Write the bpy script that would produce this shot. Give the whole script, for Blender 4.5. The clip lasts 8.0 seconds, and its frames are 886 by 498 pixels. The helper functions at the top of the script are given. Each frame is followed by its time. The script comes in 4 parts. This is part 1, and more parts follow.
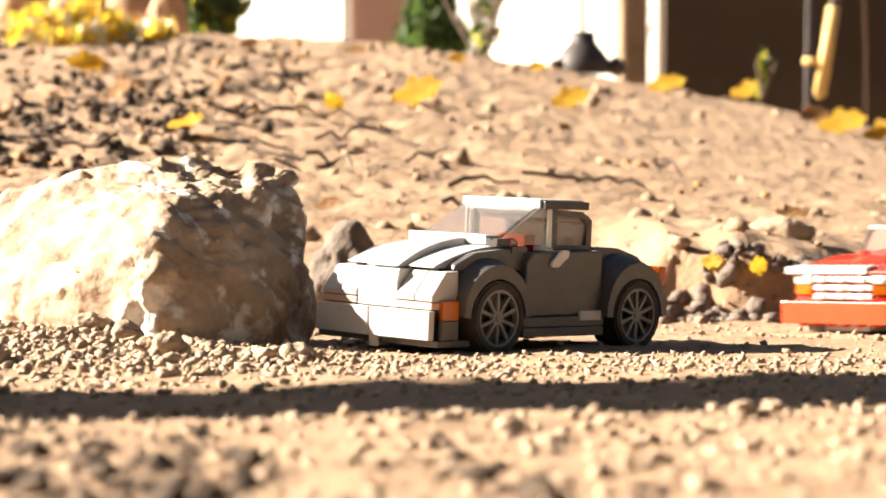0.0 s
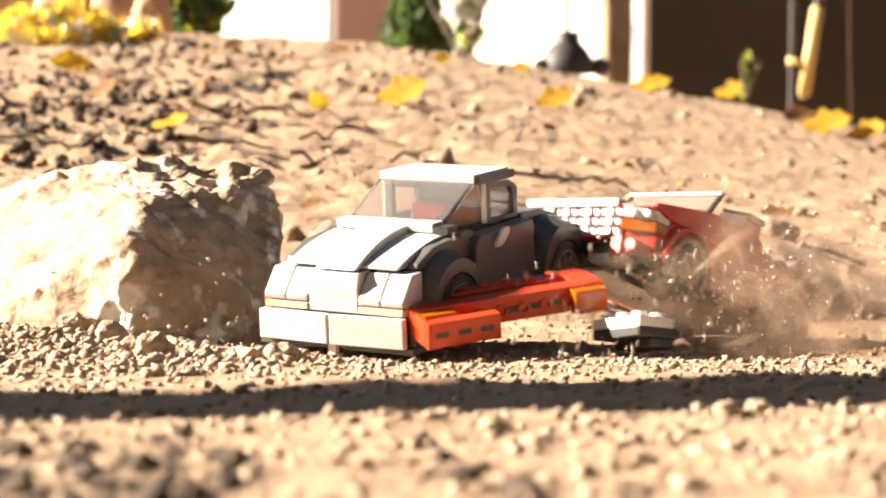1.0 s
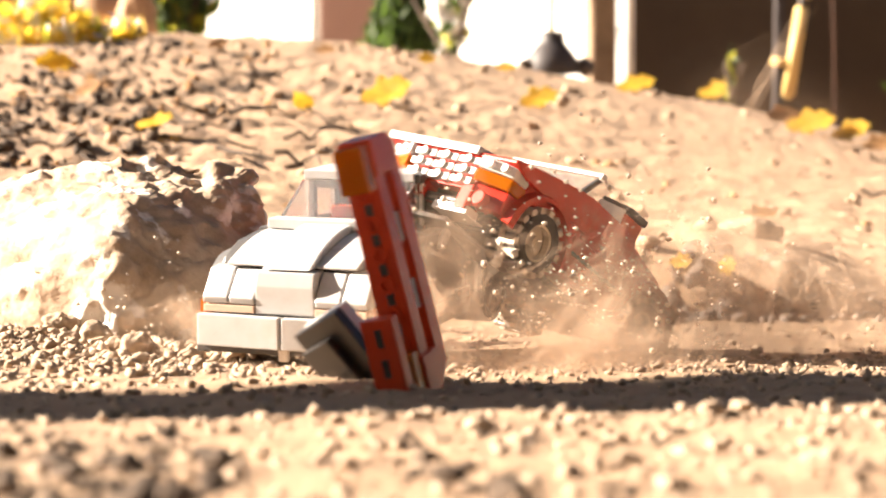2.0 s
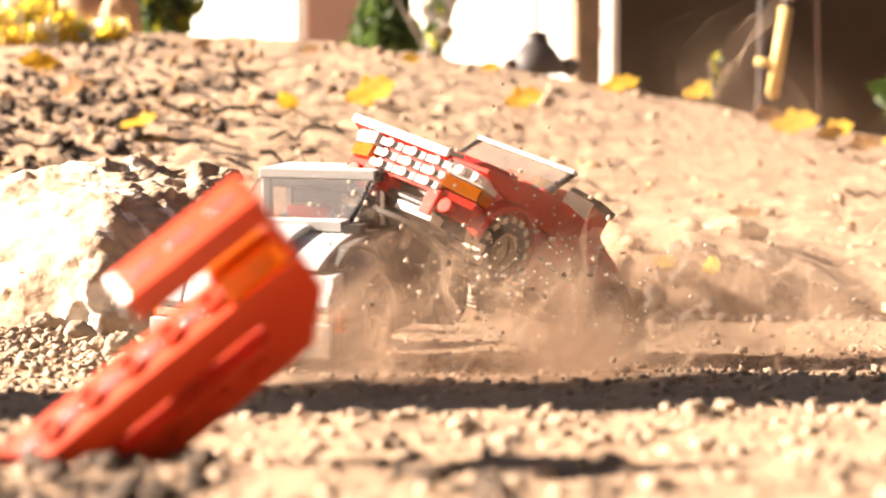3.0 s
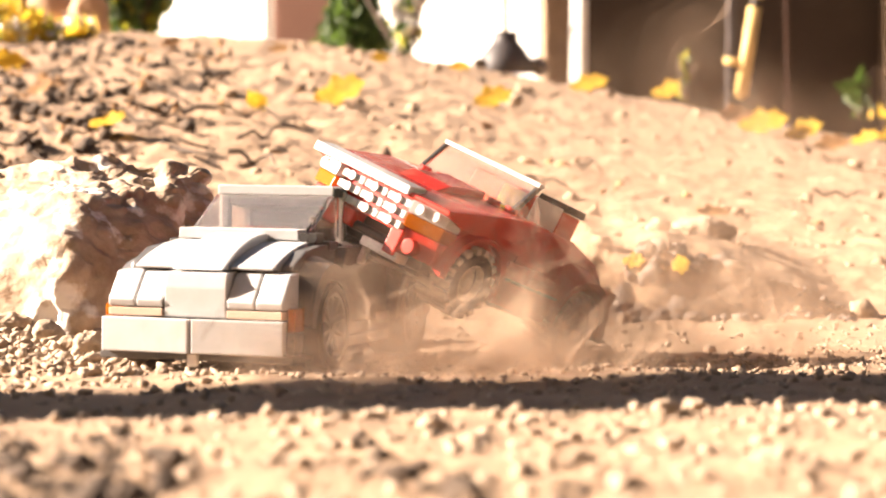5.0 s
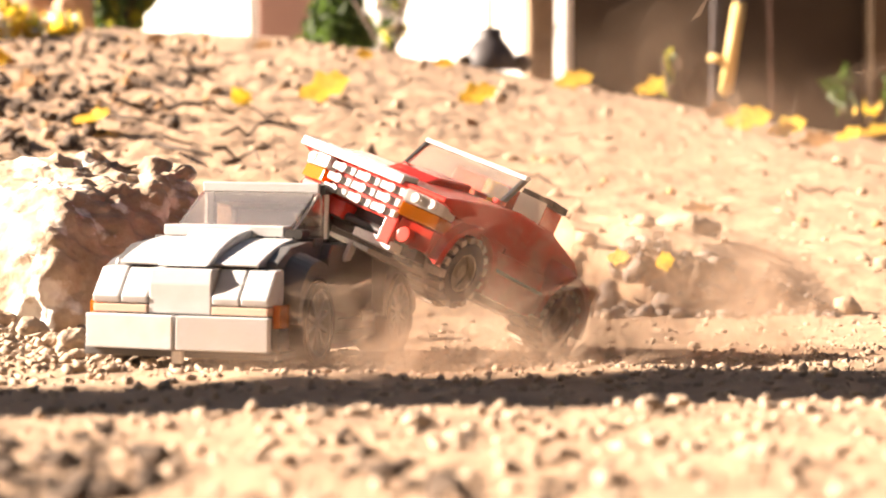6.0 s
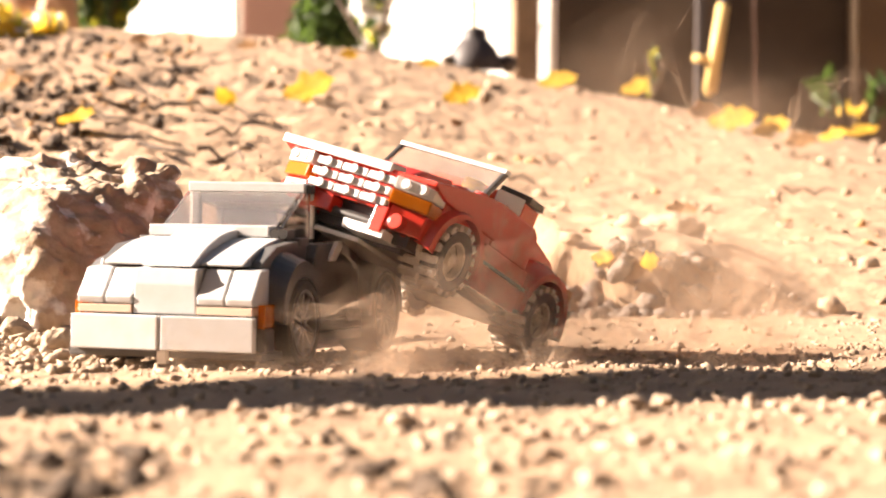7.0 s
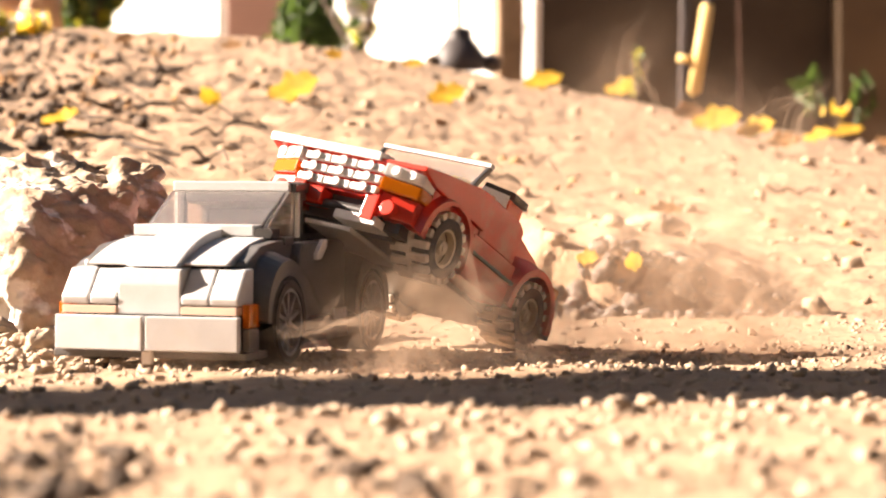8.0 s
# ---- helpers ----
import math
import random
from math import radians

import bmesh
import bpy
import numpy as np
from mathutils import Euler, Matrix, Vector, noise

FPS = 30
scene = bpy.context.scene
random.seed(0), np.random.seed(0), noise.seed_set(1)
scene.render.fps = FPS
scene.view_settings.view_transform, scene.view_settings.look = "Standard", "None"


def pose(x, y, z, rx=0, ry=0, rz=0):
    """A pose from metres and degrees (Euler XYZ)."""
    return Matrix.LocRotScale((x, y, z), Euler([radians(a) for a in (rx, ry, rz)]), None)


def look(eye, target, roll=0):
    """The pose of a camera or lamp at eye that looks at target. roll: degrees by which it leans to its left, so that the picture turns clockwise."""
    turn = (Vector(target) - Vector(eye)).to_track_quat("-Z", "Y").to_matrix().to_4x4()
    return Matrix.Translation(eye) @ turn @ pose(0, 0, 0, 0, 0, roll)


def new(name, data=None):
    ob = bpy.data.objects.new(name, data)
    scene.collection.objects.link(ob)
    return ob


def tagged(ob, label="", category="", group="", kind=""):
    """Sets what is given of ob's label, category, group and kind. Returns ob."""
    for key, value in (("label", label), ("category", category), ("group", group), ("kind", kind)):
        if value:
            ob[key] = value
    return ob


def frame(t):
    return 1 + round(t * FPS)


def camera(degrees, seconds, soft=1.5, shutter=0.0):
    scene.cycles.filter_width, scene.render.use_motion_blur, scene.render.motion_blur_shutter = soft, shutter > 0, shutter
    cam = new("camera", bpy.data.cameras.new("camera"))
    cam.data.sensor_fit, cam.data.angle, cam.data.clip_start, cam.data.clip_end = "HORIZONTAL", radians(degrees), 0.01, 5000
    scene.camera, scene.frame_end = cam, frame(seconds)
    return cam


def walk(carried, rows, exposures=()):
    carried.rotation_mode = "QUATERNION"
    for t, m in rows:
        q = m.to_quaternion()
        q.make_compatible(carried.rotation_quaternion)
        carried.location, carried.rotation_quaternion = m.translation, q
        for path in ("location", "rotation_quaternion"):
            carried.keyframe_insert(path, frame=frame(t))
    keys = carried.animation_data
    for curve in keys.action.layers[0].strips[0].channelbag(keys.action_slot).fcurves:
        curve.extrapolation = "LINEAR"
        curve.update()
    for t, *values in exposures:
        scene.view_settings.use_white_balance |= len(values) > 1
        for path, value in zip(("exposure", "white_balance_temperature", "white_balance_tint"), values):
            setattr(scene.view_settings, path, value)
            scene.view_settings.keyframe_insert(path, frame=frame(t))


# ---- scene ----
cam = camera(22.0, 8.0, 1.9, 0.5)
cam.data.dof.use_dof = True
cam.data.dof.focus_distance = 0.80
cam.data.dof.aperture_fstop = 27
EYE = (0.0, -0.761, 0.0358)


def pan(t):
    """Degrees of the slow, even pan to the right."""
    return -0.388 * (t - 4.0)


walk(cam, [
    (0.0, pose(*EYE, 90, 0, pan(0.0))), (1.5, pose(*EYE, 90, 0, pan(1.5))), (3.0, pose(*EYE, 90, 0, pan(3.0))),
    (4.7, pose(*EYE, 90, 0, pan(4.7))), (5.8, pose(*EYE, 89.9, 0, pan(5.8))), (7.0, pose(*EYE, 89.9, 0, pan(7.0))),
    (8.0, pose(*EYE, 89.9, 0, pan(8.0))),
], [(0.0, 2.3, 6550, 11), (0.6, 2.3, 6550, 11), (1.6, 2.5, 6600, 13), (4.0, 2.54, 6800, 19), (8.0, 2.54, 6800, 19)])

scene.cycles.transparent_max_bounces = 128

# ---- light ----
SUN_EL, SUN_TRAVEL = 28.0, -7.0      # height, and the way the light goes, anticlockwise from +x
world = bpy.data.worlds.new("sky")
scene.world = world
world.use_nodes = True
wn = world.node_tree
sky = wn.nodes.new("ShaderNodeTexSky")
sky.sky_type = "NISHITA"
sky.sun_disc = False
sky.sun_elevation = radians(SUN_EL)
sky.sun_rotation = radians(90 - (SUN_TRAVEL + 180))
sky.dust_density = 2.0
wn.nodes["Background"].inputs[1].default_value = 0.014
wn.links.new(sky.outputs[0], wn.nodes["Background"].inputs[0])
sun = new("sun", bpy.data.lights.new("sun", "SUN"))
sun.data.energy = 5.0
sun.data.angle = radians(0.6)
sun.data.color = (1.0, 0.875, 0.71)
st = Vector((math.cos(radians(SUN_TRAVEL)) * math.cos(radians(SUN_EL)), math.sin(radians(SUN_TRAVEL)) * math.cos(radians(SUN_EL)), -math.sin(radians(SUN_EL))))
sun.matrix_world = look(Vector((0, 0, 2)) - st * 3, Vector((0, 0, 2)))

# ---- materials ----
def material(name, color, rough=0.5, metal=0.0, color2=None, scale=40.0, detail=6.0, bump=0.0, bump_scale=None, spots=None, spot_at=(0.6, 0.68), spot_scale=20.0, coat=0.0):
    """A surface with a two-scale mottled colour, fine relief, and optional stains of a second kind."""
    m = bpy.data.materials.new(name)
    m.use_nodes = True
    n, l = m.node_tree.nodes, m.node_tree.links
    b = n["Principled BSDF"]
    b.inputs["Roughness"].default_value = rough
    b.inputs["Metallic"].default_value = metal
    b.inputs["Coat Weight"].default_value = coat
    tc = n.new("ShaderNodeTexCoord")
    no = n.new("ShaderNodeTexNoise")
    no.inputs["Scale"].default_value = scale
    no.inputs["Detail"].default_value = detail
    no.inputs["Roughness"].default_value = 0.65
    l.new(tc.outputs["Object"], no.inputs["Vector"])
    r = n.new("ShaderNodeValToRGB")
    r.color_ramp.elements[0].position, r.color_ramp.elements[1].position = 0.32, 0.68
    r.color_ramp.elements[0].color = (*(color2 or [c * 0.85 for c in color]), 1)
    r.color_ramp.elements[1].color = (*color, 1)
    l.new(no.outputs["Fac"], r.inputs["Fac"])
    out = r.outputs["Color"]
    if spots:
        n2 = n.new("ShaderNodeTexNoise")
        n2.inputs["Scale"].default_value = spot_scale
        n2.inputs["Detail"].default_value = 8
        l.new(tc.outputs["Object"], n2.inputs["Vector"])
        r2 = n.new("ShaderNodeValToRGB")
        r2.color_ramp.elements[0].position, r2.color_ramp.elements[1].position = spot_at
        l.new(n2.outputs["Fac"], r2.inputs["Fac"])
        mx = n.new("ShaderNodeMix")
        mx.data_type = "RGBA"
        l.new(r2.outputs["Color"], mx.inputs["Factor"])
        l.new(out, mx.inputs["A"])
        mx.inputs["B"].default_value = (*spots, 1)
        out = mx.outputs["Result"]
    l.new(out, b.inputs["Base Color"])
    if bump:
        n3 = n.new("ShaderNodeTexNoise")
        n3.inputs["Scale"].default_value = bump_scale or scale * 3
        n3.inputs["Detail"].default_value = 8
        l.new(tc.outputs["Object"], n3.inputs["Vector"])
        bp = n.new("ShaderNodeBump")
        bp.inputs["Strength"].default_value = bump
        bp.inputs["Distance"].default_value = 0.002
        l.new(n3.outputs["Fac"], bp.inputs["Height"])
        l.new(bp.outputs["Normal"], b.inputs["Normal"])
    return m


def clear(name, color, rough=0.05, transmission=1.0):
    m = material(name, color, rough, color2=[c * 0.95 for c in color], scale=200)
    m.node_tree.nodes["Principled BSDF"].inputs["Transmission Weight"].default_value = transmission
    m.node_tree.nodes["Principled BSDF"].inputs["IOR"].default_value = 1.45
    return m


DIRT = material("dirt", (0.37, 0.25, 0.155), 0.95, color2=(0.25, 0.158, 0.095), scale=22, bump=0.9, bump_scale=160, spots=(0.15, 0.10, 0.07), spot_at=(0.60, 0.74), spot_scale=35)
PEBBLE = material("pebble", (0.43, 0.33, 0.235), 0.9, color2=(0.28, 0.20, 0.14), scale=55, bump=0.6, bump_scale=300)
CLOD = material("clod", (0.38, 0.275, 0.18), 0.95, color2=(0.22, 0.15, 0.10), scale=30, bump=0.8, bump_scale=200)
ROCK = material("rock", (0.47, 0.36, 0.26), 0.88, color2=(0.21, 0.135, 0.08), scale=48, detail=10, bump=1.0, bump_scale=120, spots=(0.72, 0.66, 0.59), spot_at=(0.54, 0.62), spot_scale=62)
STONE = material("stone", (0.20, 0.16, 0.13), 0.9, color2=(0.11, 0.085, 0.07), scale=60, bump=1.0, bump_scale=200)
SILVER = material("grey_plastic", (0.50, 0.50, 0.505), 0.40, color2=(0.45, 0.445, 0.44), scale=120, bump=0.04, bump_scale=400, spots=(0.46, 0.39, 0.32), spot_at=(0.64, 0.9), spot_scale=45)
# darker copy of the car's grey, carrying the shade of its flanks and tail
SHADE_GREY = material("shade_grey_plastic", (0.115, 0.111, 0.108), 0.36, color2=(0.085, 0.082, 0.08), scale=120, bump=0.04, bump_scale=400, spots=(0.17, 0.135, 0.105), spot_at=(0.62, 0.9), spot_scale=45)
DARK = material("dark_plastic", (0.035, 0.034, 0.035), 0.35, color2=(0.05, 0.045, 0.04), scale=90)
RED = material("red_plastic", (0.50, 0.030, 0.016), 0.22, color2=(0.46, 0.034, 0.02), scale=90, spots=(0.40, 0.19, 0.12), spot_at=(0.52, 0.82), spot_scale=50)
ORANGE = material("orange_red_plastic", (0.58, 0.060, 0.016), 0.26, color2=(0.50, 0.05, 0.015), scale=90)
WHITE = material("white_plastic", (0.78, 0.77, 0.76), 0.3, color2=(0.72, 0.70, 0.67), scale=90)
PALE = material("pale_grey_plastic", (0.55, 0.55, 0.55), 0.25, color2=(0.5, 0.49, 0.47), scale=90)
RUBBER = material("rubber", (0.030, 0.028, 0.027), 0.8, color2=(0.075, 0.06, 0.048), scale=70, bump=0.2)
# dust on the treads, paled further to stand for sunlight on it
SUNLIT_DUST = material("dusty_rubber", (0.70, 0.62, 0.52), 0.95, color2=(0.46, 0.38, 0.30), scale=160, bump=0.3)
RIM = material("rim_grey", (0.25, 0.25, 0.25), 0.35, color2=(0.2, 0.19, 0.18), scale=100)
CREAM = material("rim_cream", (0.60, 0.52, 0.38), 0.5, color2=(0.5, 0.42, 0.3), scale=100)
GLASS = clear("clear_plastic", (0.93, 0.88, 0.85), 0.06, 0.93)
AMBER = clear("amber_plastic", (0.85, 0.23, 0.008), 0.12, 0.6)
PEACH = clear("peach_plastic", (0.85, 0.62, 0.48), 0.15, 0.3)
LENS = clear("lamp_plastic", (0.95, 0.93, 0.9), 0.15, 0.4)
YELLOW = material("yellow_plastic", (0.85, 0.50, 0.03), 0.35)
LEAF = material("dry_leaf", (0.74, 0.55, 0.07), 0.7, color2=(0.55, 0.33, 0.05), scale=60)
LEAF2 = material("brown_leaf", (0.40, 0.22, 0.08), 0.8, color2=(0.22, 0.11, 0.045), scale=60)
GREEN = material("green_leaf", (0.07, 0.11, 0.035), 0.6, color2=(0.035, 0.06, 0.02), scale=40)
LIME = material("yellow_green_leaf", (0.40, 0.36, 0.05), 0.6, color2=(0.20, 0.20, 0.03), scale=40)
BARK = material("bark", (0.16, 0.115, 0.08), 0.9, color2=(0.08, 0.055, 0.04), scale=20, bump=1.0)
WOOD = material("old_wood", (0.30, 0.21, 0.13), 0.8, color2=(0.18, 0.12, 0.075), scale=14, bump=0.4)
PAINT = material("white_paint", (0.80, 0.79, 0.76), 0.6, color2=(0.7, 0.68, 0.64), scale=12)
STRAW = material("yellow_wood", (0.72, 0.52, 0.20), 0.6, color2=(0.6, 0.4, 0.14), scale=12)
# wall plaster, its brown darkened to carry the shade
PLASTER = material("shade_brown_plaster", (0.062, 0.045, 0.03), 0.9, color2=(0.04, 0.028, 0.019), scale=3, bump=0.4, bump_scale=30)
PINK = material("pink_plaster", (0.52, 0.36, 0.31), 0.9, color2=(0.44, 0.30, 0.26), scale=4, bump=0.3, bump_scale=30)
IRON = material("black_rubber", (0.045, 0.035, 0.035), 0.6, color2=(0.03, 0.025, 0.025), scale=20)
RUST = material("rusty_iron", (0.085, 0.035, 0.02), 0.8, color2=(0.05, 0.025, 0.015), scale=20)
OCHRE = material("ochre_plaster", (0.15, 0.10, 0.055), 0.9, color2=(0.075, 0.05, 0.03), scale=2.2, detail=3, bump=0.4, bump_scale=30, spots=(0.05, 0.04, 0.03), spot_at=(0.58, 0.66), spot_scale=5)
TERRA = material("terracotta", (0.50, 0.32, 0.18), 0.8, color2=(0.38, 0.22, 0.12), scale=10)
DARKSOIL = material("dark_soil", (0.11, 0.075, 0.05), 0.95, color2=(0.04, 0.028, 0.02), scale=60, bump=1.0, bump_scale=200)


def thin_leaf(m, color):
    """Sunlight shines through the blade."""
    n, l = m.node_tree.nodes, m.node_tree.links
    t, mx = n.new("ShaderNodeBsdfTranslucent"), n.new("ShaderNodeMixShader")
    t.inputs["Color"].default_value = (*color, 1)
    mx.inputs[0].default_value = 0.45
    l.new(n["Principled BSDF"].outputs[0], mx.inputs[1])
    l.new(t.outputs[0], mx.inputs[2])
    l.new(mx.outputs[0], n["Material Output"].inputs[0])


thin_leaf(LEAF, (0.80, 0.58, 0.06))
thin_leaf(LIME, (0.50, 0.50, 0.05))
thin_leaf(GREEN, (0.10, 0.17, 0.03))
SKY_BLOCK_HEDGE = material("hedge", (0.05, 0.06, 0.03), 0.9, color2=(0.02, 0.025, 0.014), scale=6, bump=1.0, bump_scale=20)
TWIG = material("twig", (0.10, 0.07, 0.05), 0.9, color2=(0.05, 0.035, 0.025), scale=40)


def dust_material():
    """Thin dust: each wisp is dense in its middle and fades to nothing at its rim."""
    m = bpy.data.materials.new("dust")
    m.use_nodes = True
    n, l = m.node_tree.nodes, m.node_tree.links
    n.remove(n["Principled BSDF"])
    d, t, tr, mx, mix = n.new("ShaderNodeBsdfDiffuse"), n.new("ShaderNodeBsdfTranslucent"), n.new("ShaderNodeBsdfTransparent"), n.new("ShaderNodeMixShader"), n.new("ShaderNodeMixShader")
    for k in (d, t):
        k.inputs["Color"].default_value = (0.74, 0.55, 0.40, 1)
    l.new(d.outputs[0], mx.inputs[1])
    l.new(t.outputs[0], mx.inputs[2])
    at = n.new("ShaderNodeAttribute")
    at.attribute_name = "wisp"
    l.new(at.outputs["Fac"], mix.inputs[0])
    l.new(tr.outputs[0], mix.inputs[1])
    l.new(mx.outputs[0], mix.inputs[2])
    l.new(mix.outputs[0], n["Material Output"].inputs[0])
    return m


DUST = dust_material()


# ---- mesh tools (millimetres in, metres out) ----
MM = 0.001


def part(name, bm, mat, parent=None, label="", smooth=False):
    me = bpy.data.meshes.new(name)
    bm.normal_update()
    bm.to_mesh(me)
    bm.free()
    me.materials.append(mat)
    if smooth:
        for p in me.polygons:
            p.use_smooth = True
    ob = new(name, me)
    if parent:
        ob.parent = parent
    return tagged(ob, label) if label else ob


def bev(bm, w):
    if w:
        bmesh.ops.bevel(bm, geom=list(bm.edges), offset=w * MM, segments=2, affect="EDGES", profile=0.6)
    return bm


def box(x0, x1, y0, y1, z0, z1, w=0.35):
    bm = bmesh.new()
    bmesh.ops.create_cube(bm, size=1.0)
    for v in bm.verts:
        v.co = Vector(((x0 + x1) / 2 + v.co.x * (x1 - x0), (y0 + y1) / 2 + v.co.y * (y1 - y0), (z0 + z1) / 2 + v.co.z * (z1 - z0))) * MM
    return bev(bm, w)


def prism(xz, y0, y1, w=0.35, taper=0.0):
    """A profile in x and z, drawn out from y0 to y1; taper draws the y1 end in."""
    bm = bmesh.new()
    cx = sum(p[0] for p in xz) / len(xz)
    a = [bm.verts.new(Vector((x, y0, z)) * MM) for x, z in xz]
    b = [bm.verts.new(Vector((x + (cx - x) * taper, y1, z)) * MM) for x, z in xz]
    bm.faces.new(a)
    bm.faces.new(b[::-1])
    for i in range(len(xz)):
        j = (i + 1) % len(xz)
        bm.faces.new((a[j], a[i], b[i], b[j]))
    bmesh.ops.recalc_face_normals(bm, faces=bm.faces)
    return bev(bm, w)


def drum(r, y0, y1, z=0.0, x=0.0, seg=32, w=0.0, axis="y"):
    bm = bmesh.new()
    bmesh.ops.create_cone(bm, cap_ends=True, segments=seg, radius1=r * MM, radius2=r * MM, depth=(y1 - y0) * MM)
    if axis == "y":
        m = pose(0, 0, 0, 90)
        bm.transform(Matrix.Translation(Vector((x, (y0 + y1) / 2, z)) * MM) @ m)
    elif axis == "z":
        bm.transform(Matrix.Translation(Vector((x, z, (y0 + y1) / 2)) * MM))
    else:
        bm.transform(Matrix.Translation(Vector(((y0 + y1) / 2, x, z)) * MM) @ pose(0, 0, 0, 0, 90))
    return bev(bm, w) if w else bm


def ring(ro, ri, y0, y1, x=0.0, z=0.0, seg=32, a0=0.0, a1=360.0):
    """A tube or an arc of one about the y axis."""
    bm = bmesh.new()
    full = a1 - a0 >= 360
    n = seg if full else seg + 1
    rows = []
    for i in range(n):
        a = radians(a0 + (a1 - a0) * i / seg)
        c, s = math.cos(a), math.sin(a)
        rows.append([bm.verts.new(Vector((x + r * c, y, z + r * s)) * MM) for r, y in ((ro, y0), (ro, y1), (ri, y1), (ri, y0))])
    for i in range(seg if full else seg):
        p, q = rows[i], rows[(i + 1) % n]
        for k in range(4):
            bm.faces.new((p[k], p[(k + 1) % 4], q[(k + 1) % 4], q[k]))
    if not full:
        bm.faces.new(rows[0])
        bm.faces.new(rows[-1][::-1])
    bmesh.ops.recalc_face_normals(bm, faces=bm.faces)
    return bm


def join(*bms):
    out = bmesh.new()
    for b in bms:
        me = bpy.data.meshes.new("tmp")
        b.to_mesh(me)
        b.free()
        out.from_mesh(me)
        bpy.data.meshes.remove(me)
    return out


def lumps(bm, amp, freq, seed=0.0, octaves=4):
    """Push a mesh about with fractal noise."""
    bm.normal_update()
    off = Vector((seed, seed * 1.7, seed * 0.3))
    for v in bm.verts:
        p = v.co * freq + off
        d = 0.0
        a = 1.0
        for _ in range(octaves):
            d += a * noise.noise(p)
            p = p * 2.1
            a *= 0.5
        v.co += v.normal * d * amp
    return bm


def empty(name, label, category, group="", kind=""):
    return tagged(new(name), label, category, group, kind)


# ---- ground ----
CREST_X = [(u - 784) * 3.6 / 4033 for u in (-400, 290, 490, 690, 890, 1020, 1190, 1460, 1700)]
CREST_Z = [3.6 * (441 - v) / 4033 + 0.036 for v in (66, 74, 86, 106, 140, 162, 192, 245, 285)]


def base_z(x, y):
    """The lie of the land: a flat track, a low rise before it, and a long bank behind."""
    zc = float(np.interp(x * 3.6 / max(y + 0.76, 1.2), CREST_X, CREST_Z))
    foot = 0.36 + 0.05 * math.sin(x * 5.0)
    k = (y - foot) / (2.84 - foot)
    z = -0.001
    if k > 0:
        z = zc * min(k, 1.0) ** 0.93
        z += 0.012 * min(1.0, k * 30)
    if y > 2.84:
        z -= min(0.25 * (y - 2.84), zc - 0.05)
    # a broken earth ledge behind the track, that runs out to the side
    e = min(1.0, max(0.0, (x - 0.055) / 0.03)) * min(1.0, max(0.0, (0.222 - x) / 0.075))
    lip = 0.400 + 0.010 * math.sin(x * 31) + 0.006 * math.sin(x * 83 + 1) + 0.010 * noise.noise(Vector((x * 70, 3.0, 0.0)))
    z += (0.026 + 0.007 * noise.noise(Vector((x * 45, 9.0, 0.0)))) * e * min(1.0, max(0.0, (y - lip) / 0.010)) * max(0.0, 1.0 - max(0.0, y - 0.43) / 0.30)
    # low rise near the eye
    edge = -0.272 + 0.30 * x
    if y < edge:
        z += 0.003 * min(1.0, (edge - y) / 0.03)
    # the heap of crumbs at the foot of the boulder
    z += 0.010 * math.exp(-((x + 0.20) / 0.09) ** 2 - ((y - 0.03) / 0.07) ** 2)
    return z


def ground_z(x, y):
    z = base_z(x, y)
    k = min(1.0, max(0.0, (y - 0.3) / 0.5))
    p = Vector((x, y, 0.0))
    calm = min(1.0, max(0.0, 0.5 + x / (0.12 * (y + 0.9))))
    rough = 0.0016 + (0.0062 - 0.0036 * calm) * k
    if y < -0.30:
        rough = 0.0022
    z += rough * (noise.noise(p * 14) + 0.6 * noise.noise(p * 33)) + (0.0009 + (0.0028 - 0.0010 * calm) * k) * noise.noise(p * 85) + 0.0011 * k * noise.noise(p * 170)
    if abs(x) < 0.5 and y < 0.5:
        z += 0.0007 * noise.noise(p * 210)
    return z


def axis_steps(lo, hi, fine, near, far, growth):
    mid = list(np.arange(near[0], near[1], fine))
    up, s, v = [], fine, near[1]
    while v < hi:
        up.append(v)
        s *= growth
        v += s
    dn, s, v = [], fine, near[0]
    while v > lo:
        s *= growth
        v -= s
        dn.append(v)
    return dn[::-1] + mid + up + [hi]


xs = axis_steps(-600, 600, 0.0045, (-0.30, 0.42), 0, 1.035)
ys = axis_steps(-600, 900, 0.0045, (-0.50, 0.55), 0, 1.013)
verts, faces = [], []
for yy in ys:
    for xx in xs:
        verts.append((xx, yy, ground_z(xx, yy)))
nx = len(xs)
for j in range(len(ys) - 1):
    for i in range(nx - 1):
        a = j * nx + i
        faces.append((a, a + 1, a + nx + 1, a + nx))
gm = bpy.data.meshes.new("ground")
gm.from_pydata(verts, [], faces)
gm.materials.append(DIRT)
for p in gm.polygons:
    p.use_smooth = True
ground = tagged(new("ground", gm), "dry crumbly brown earth track below a long sunlit earth bank", "ground", kind="structure")


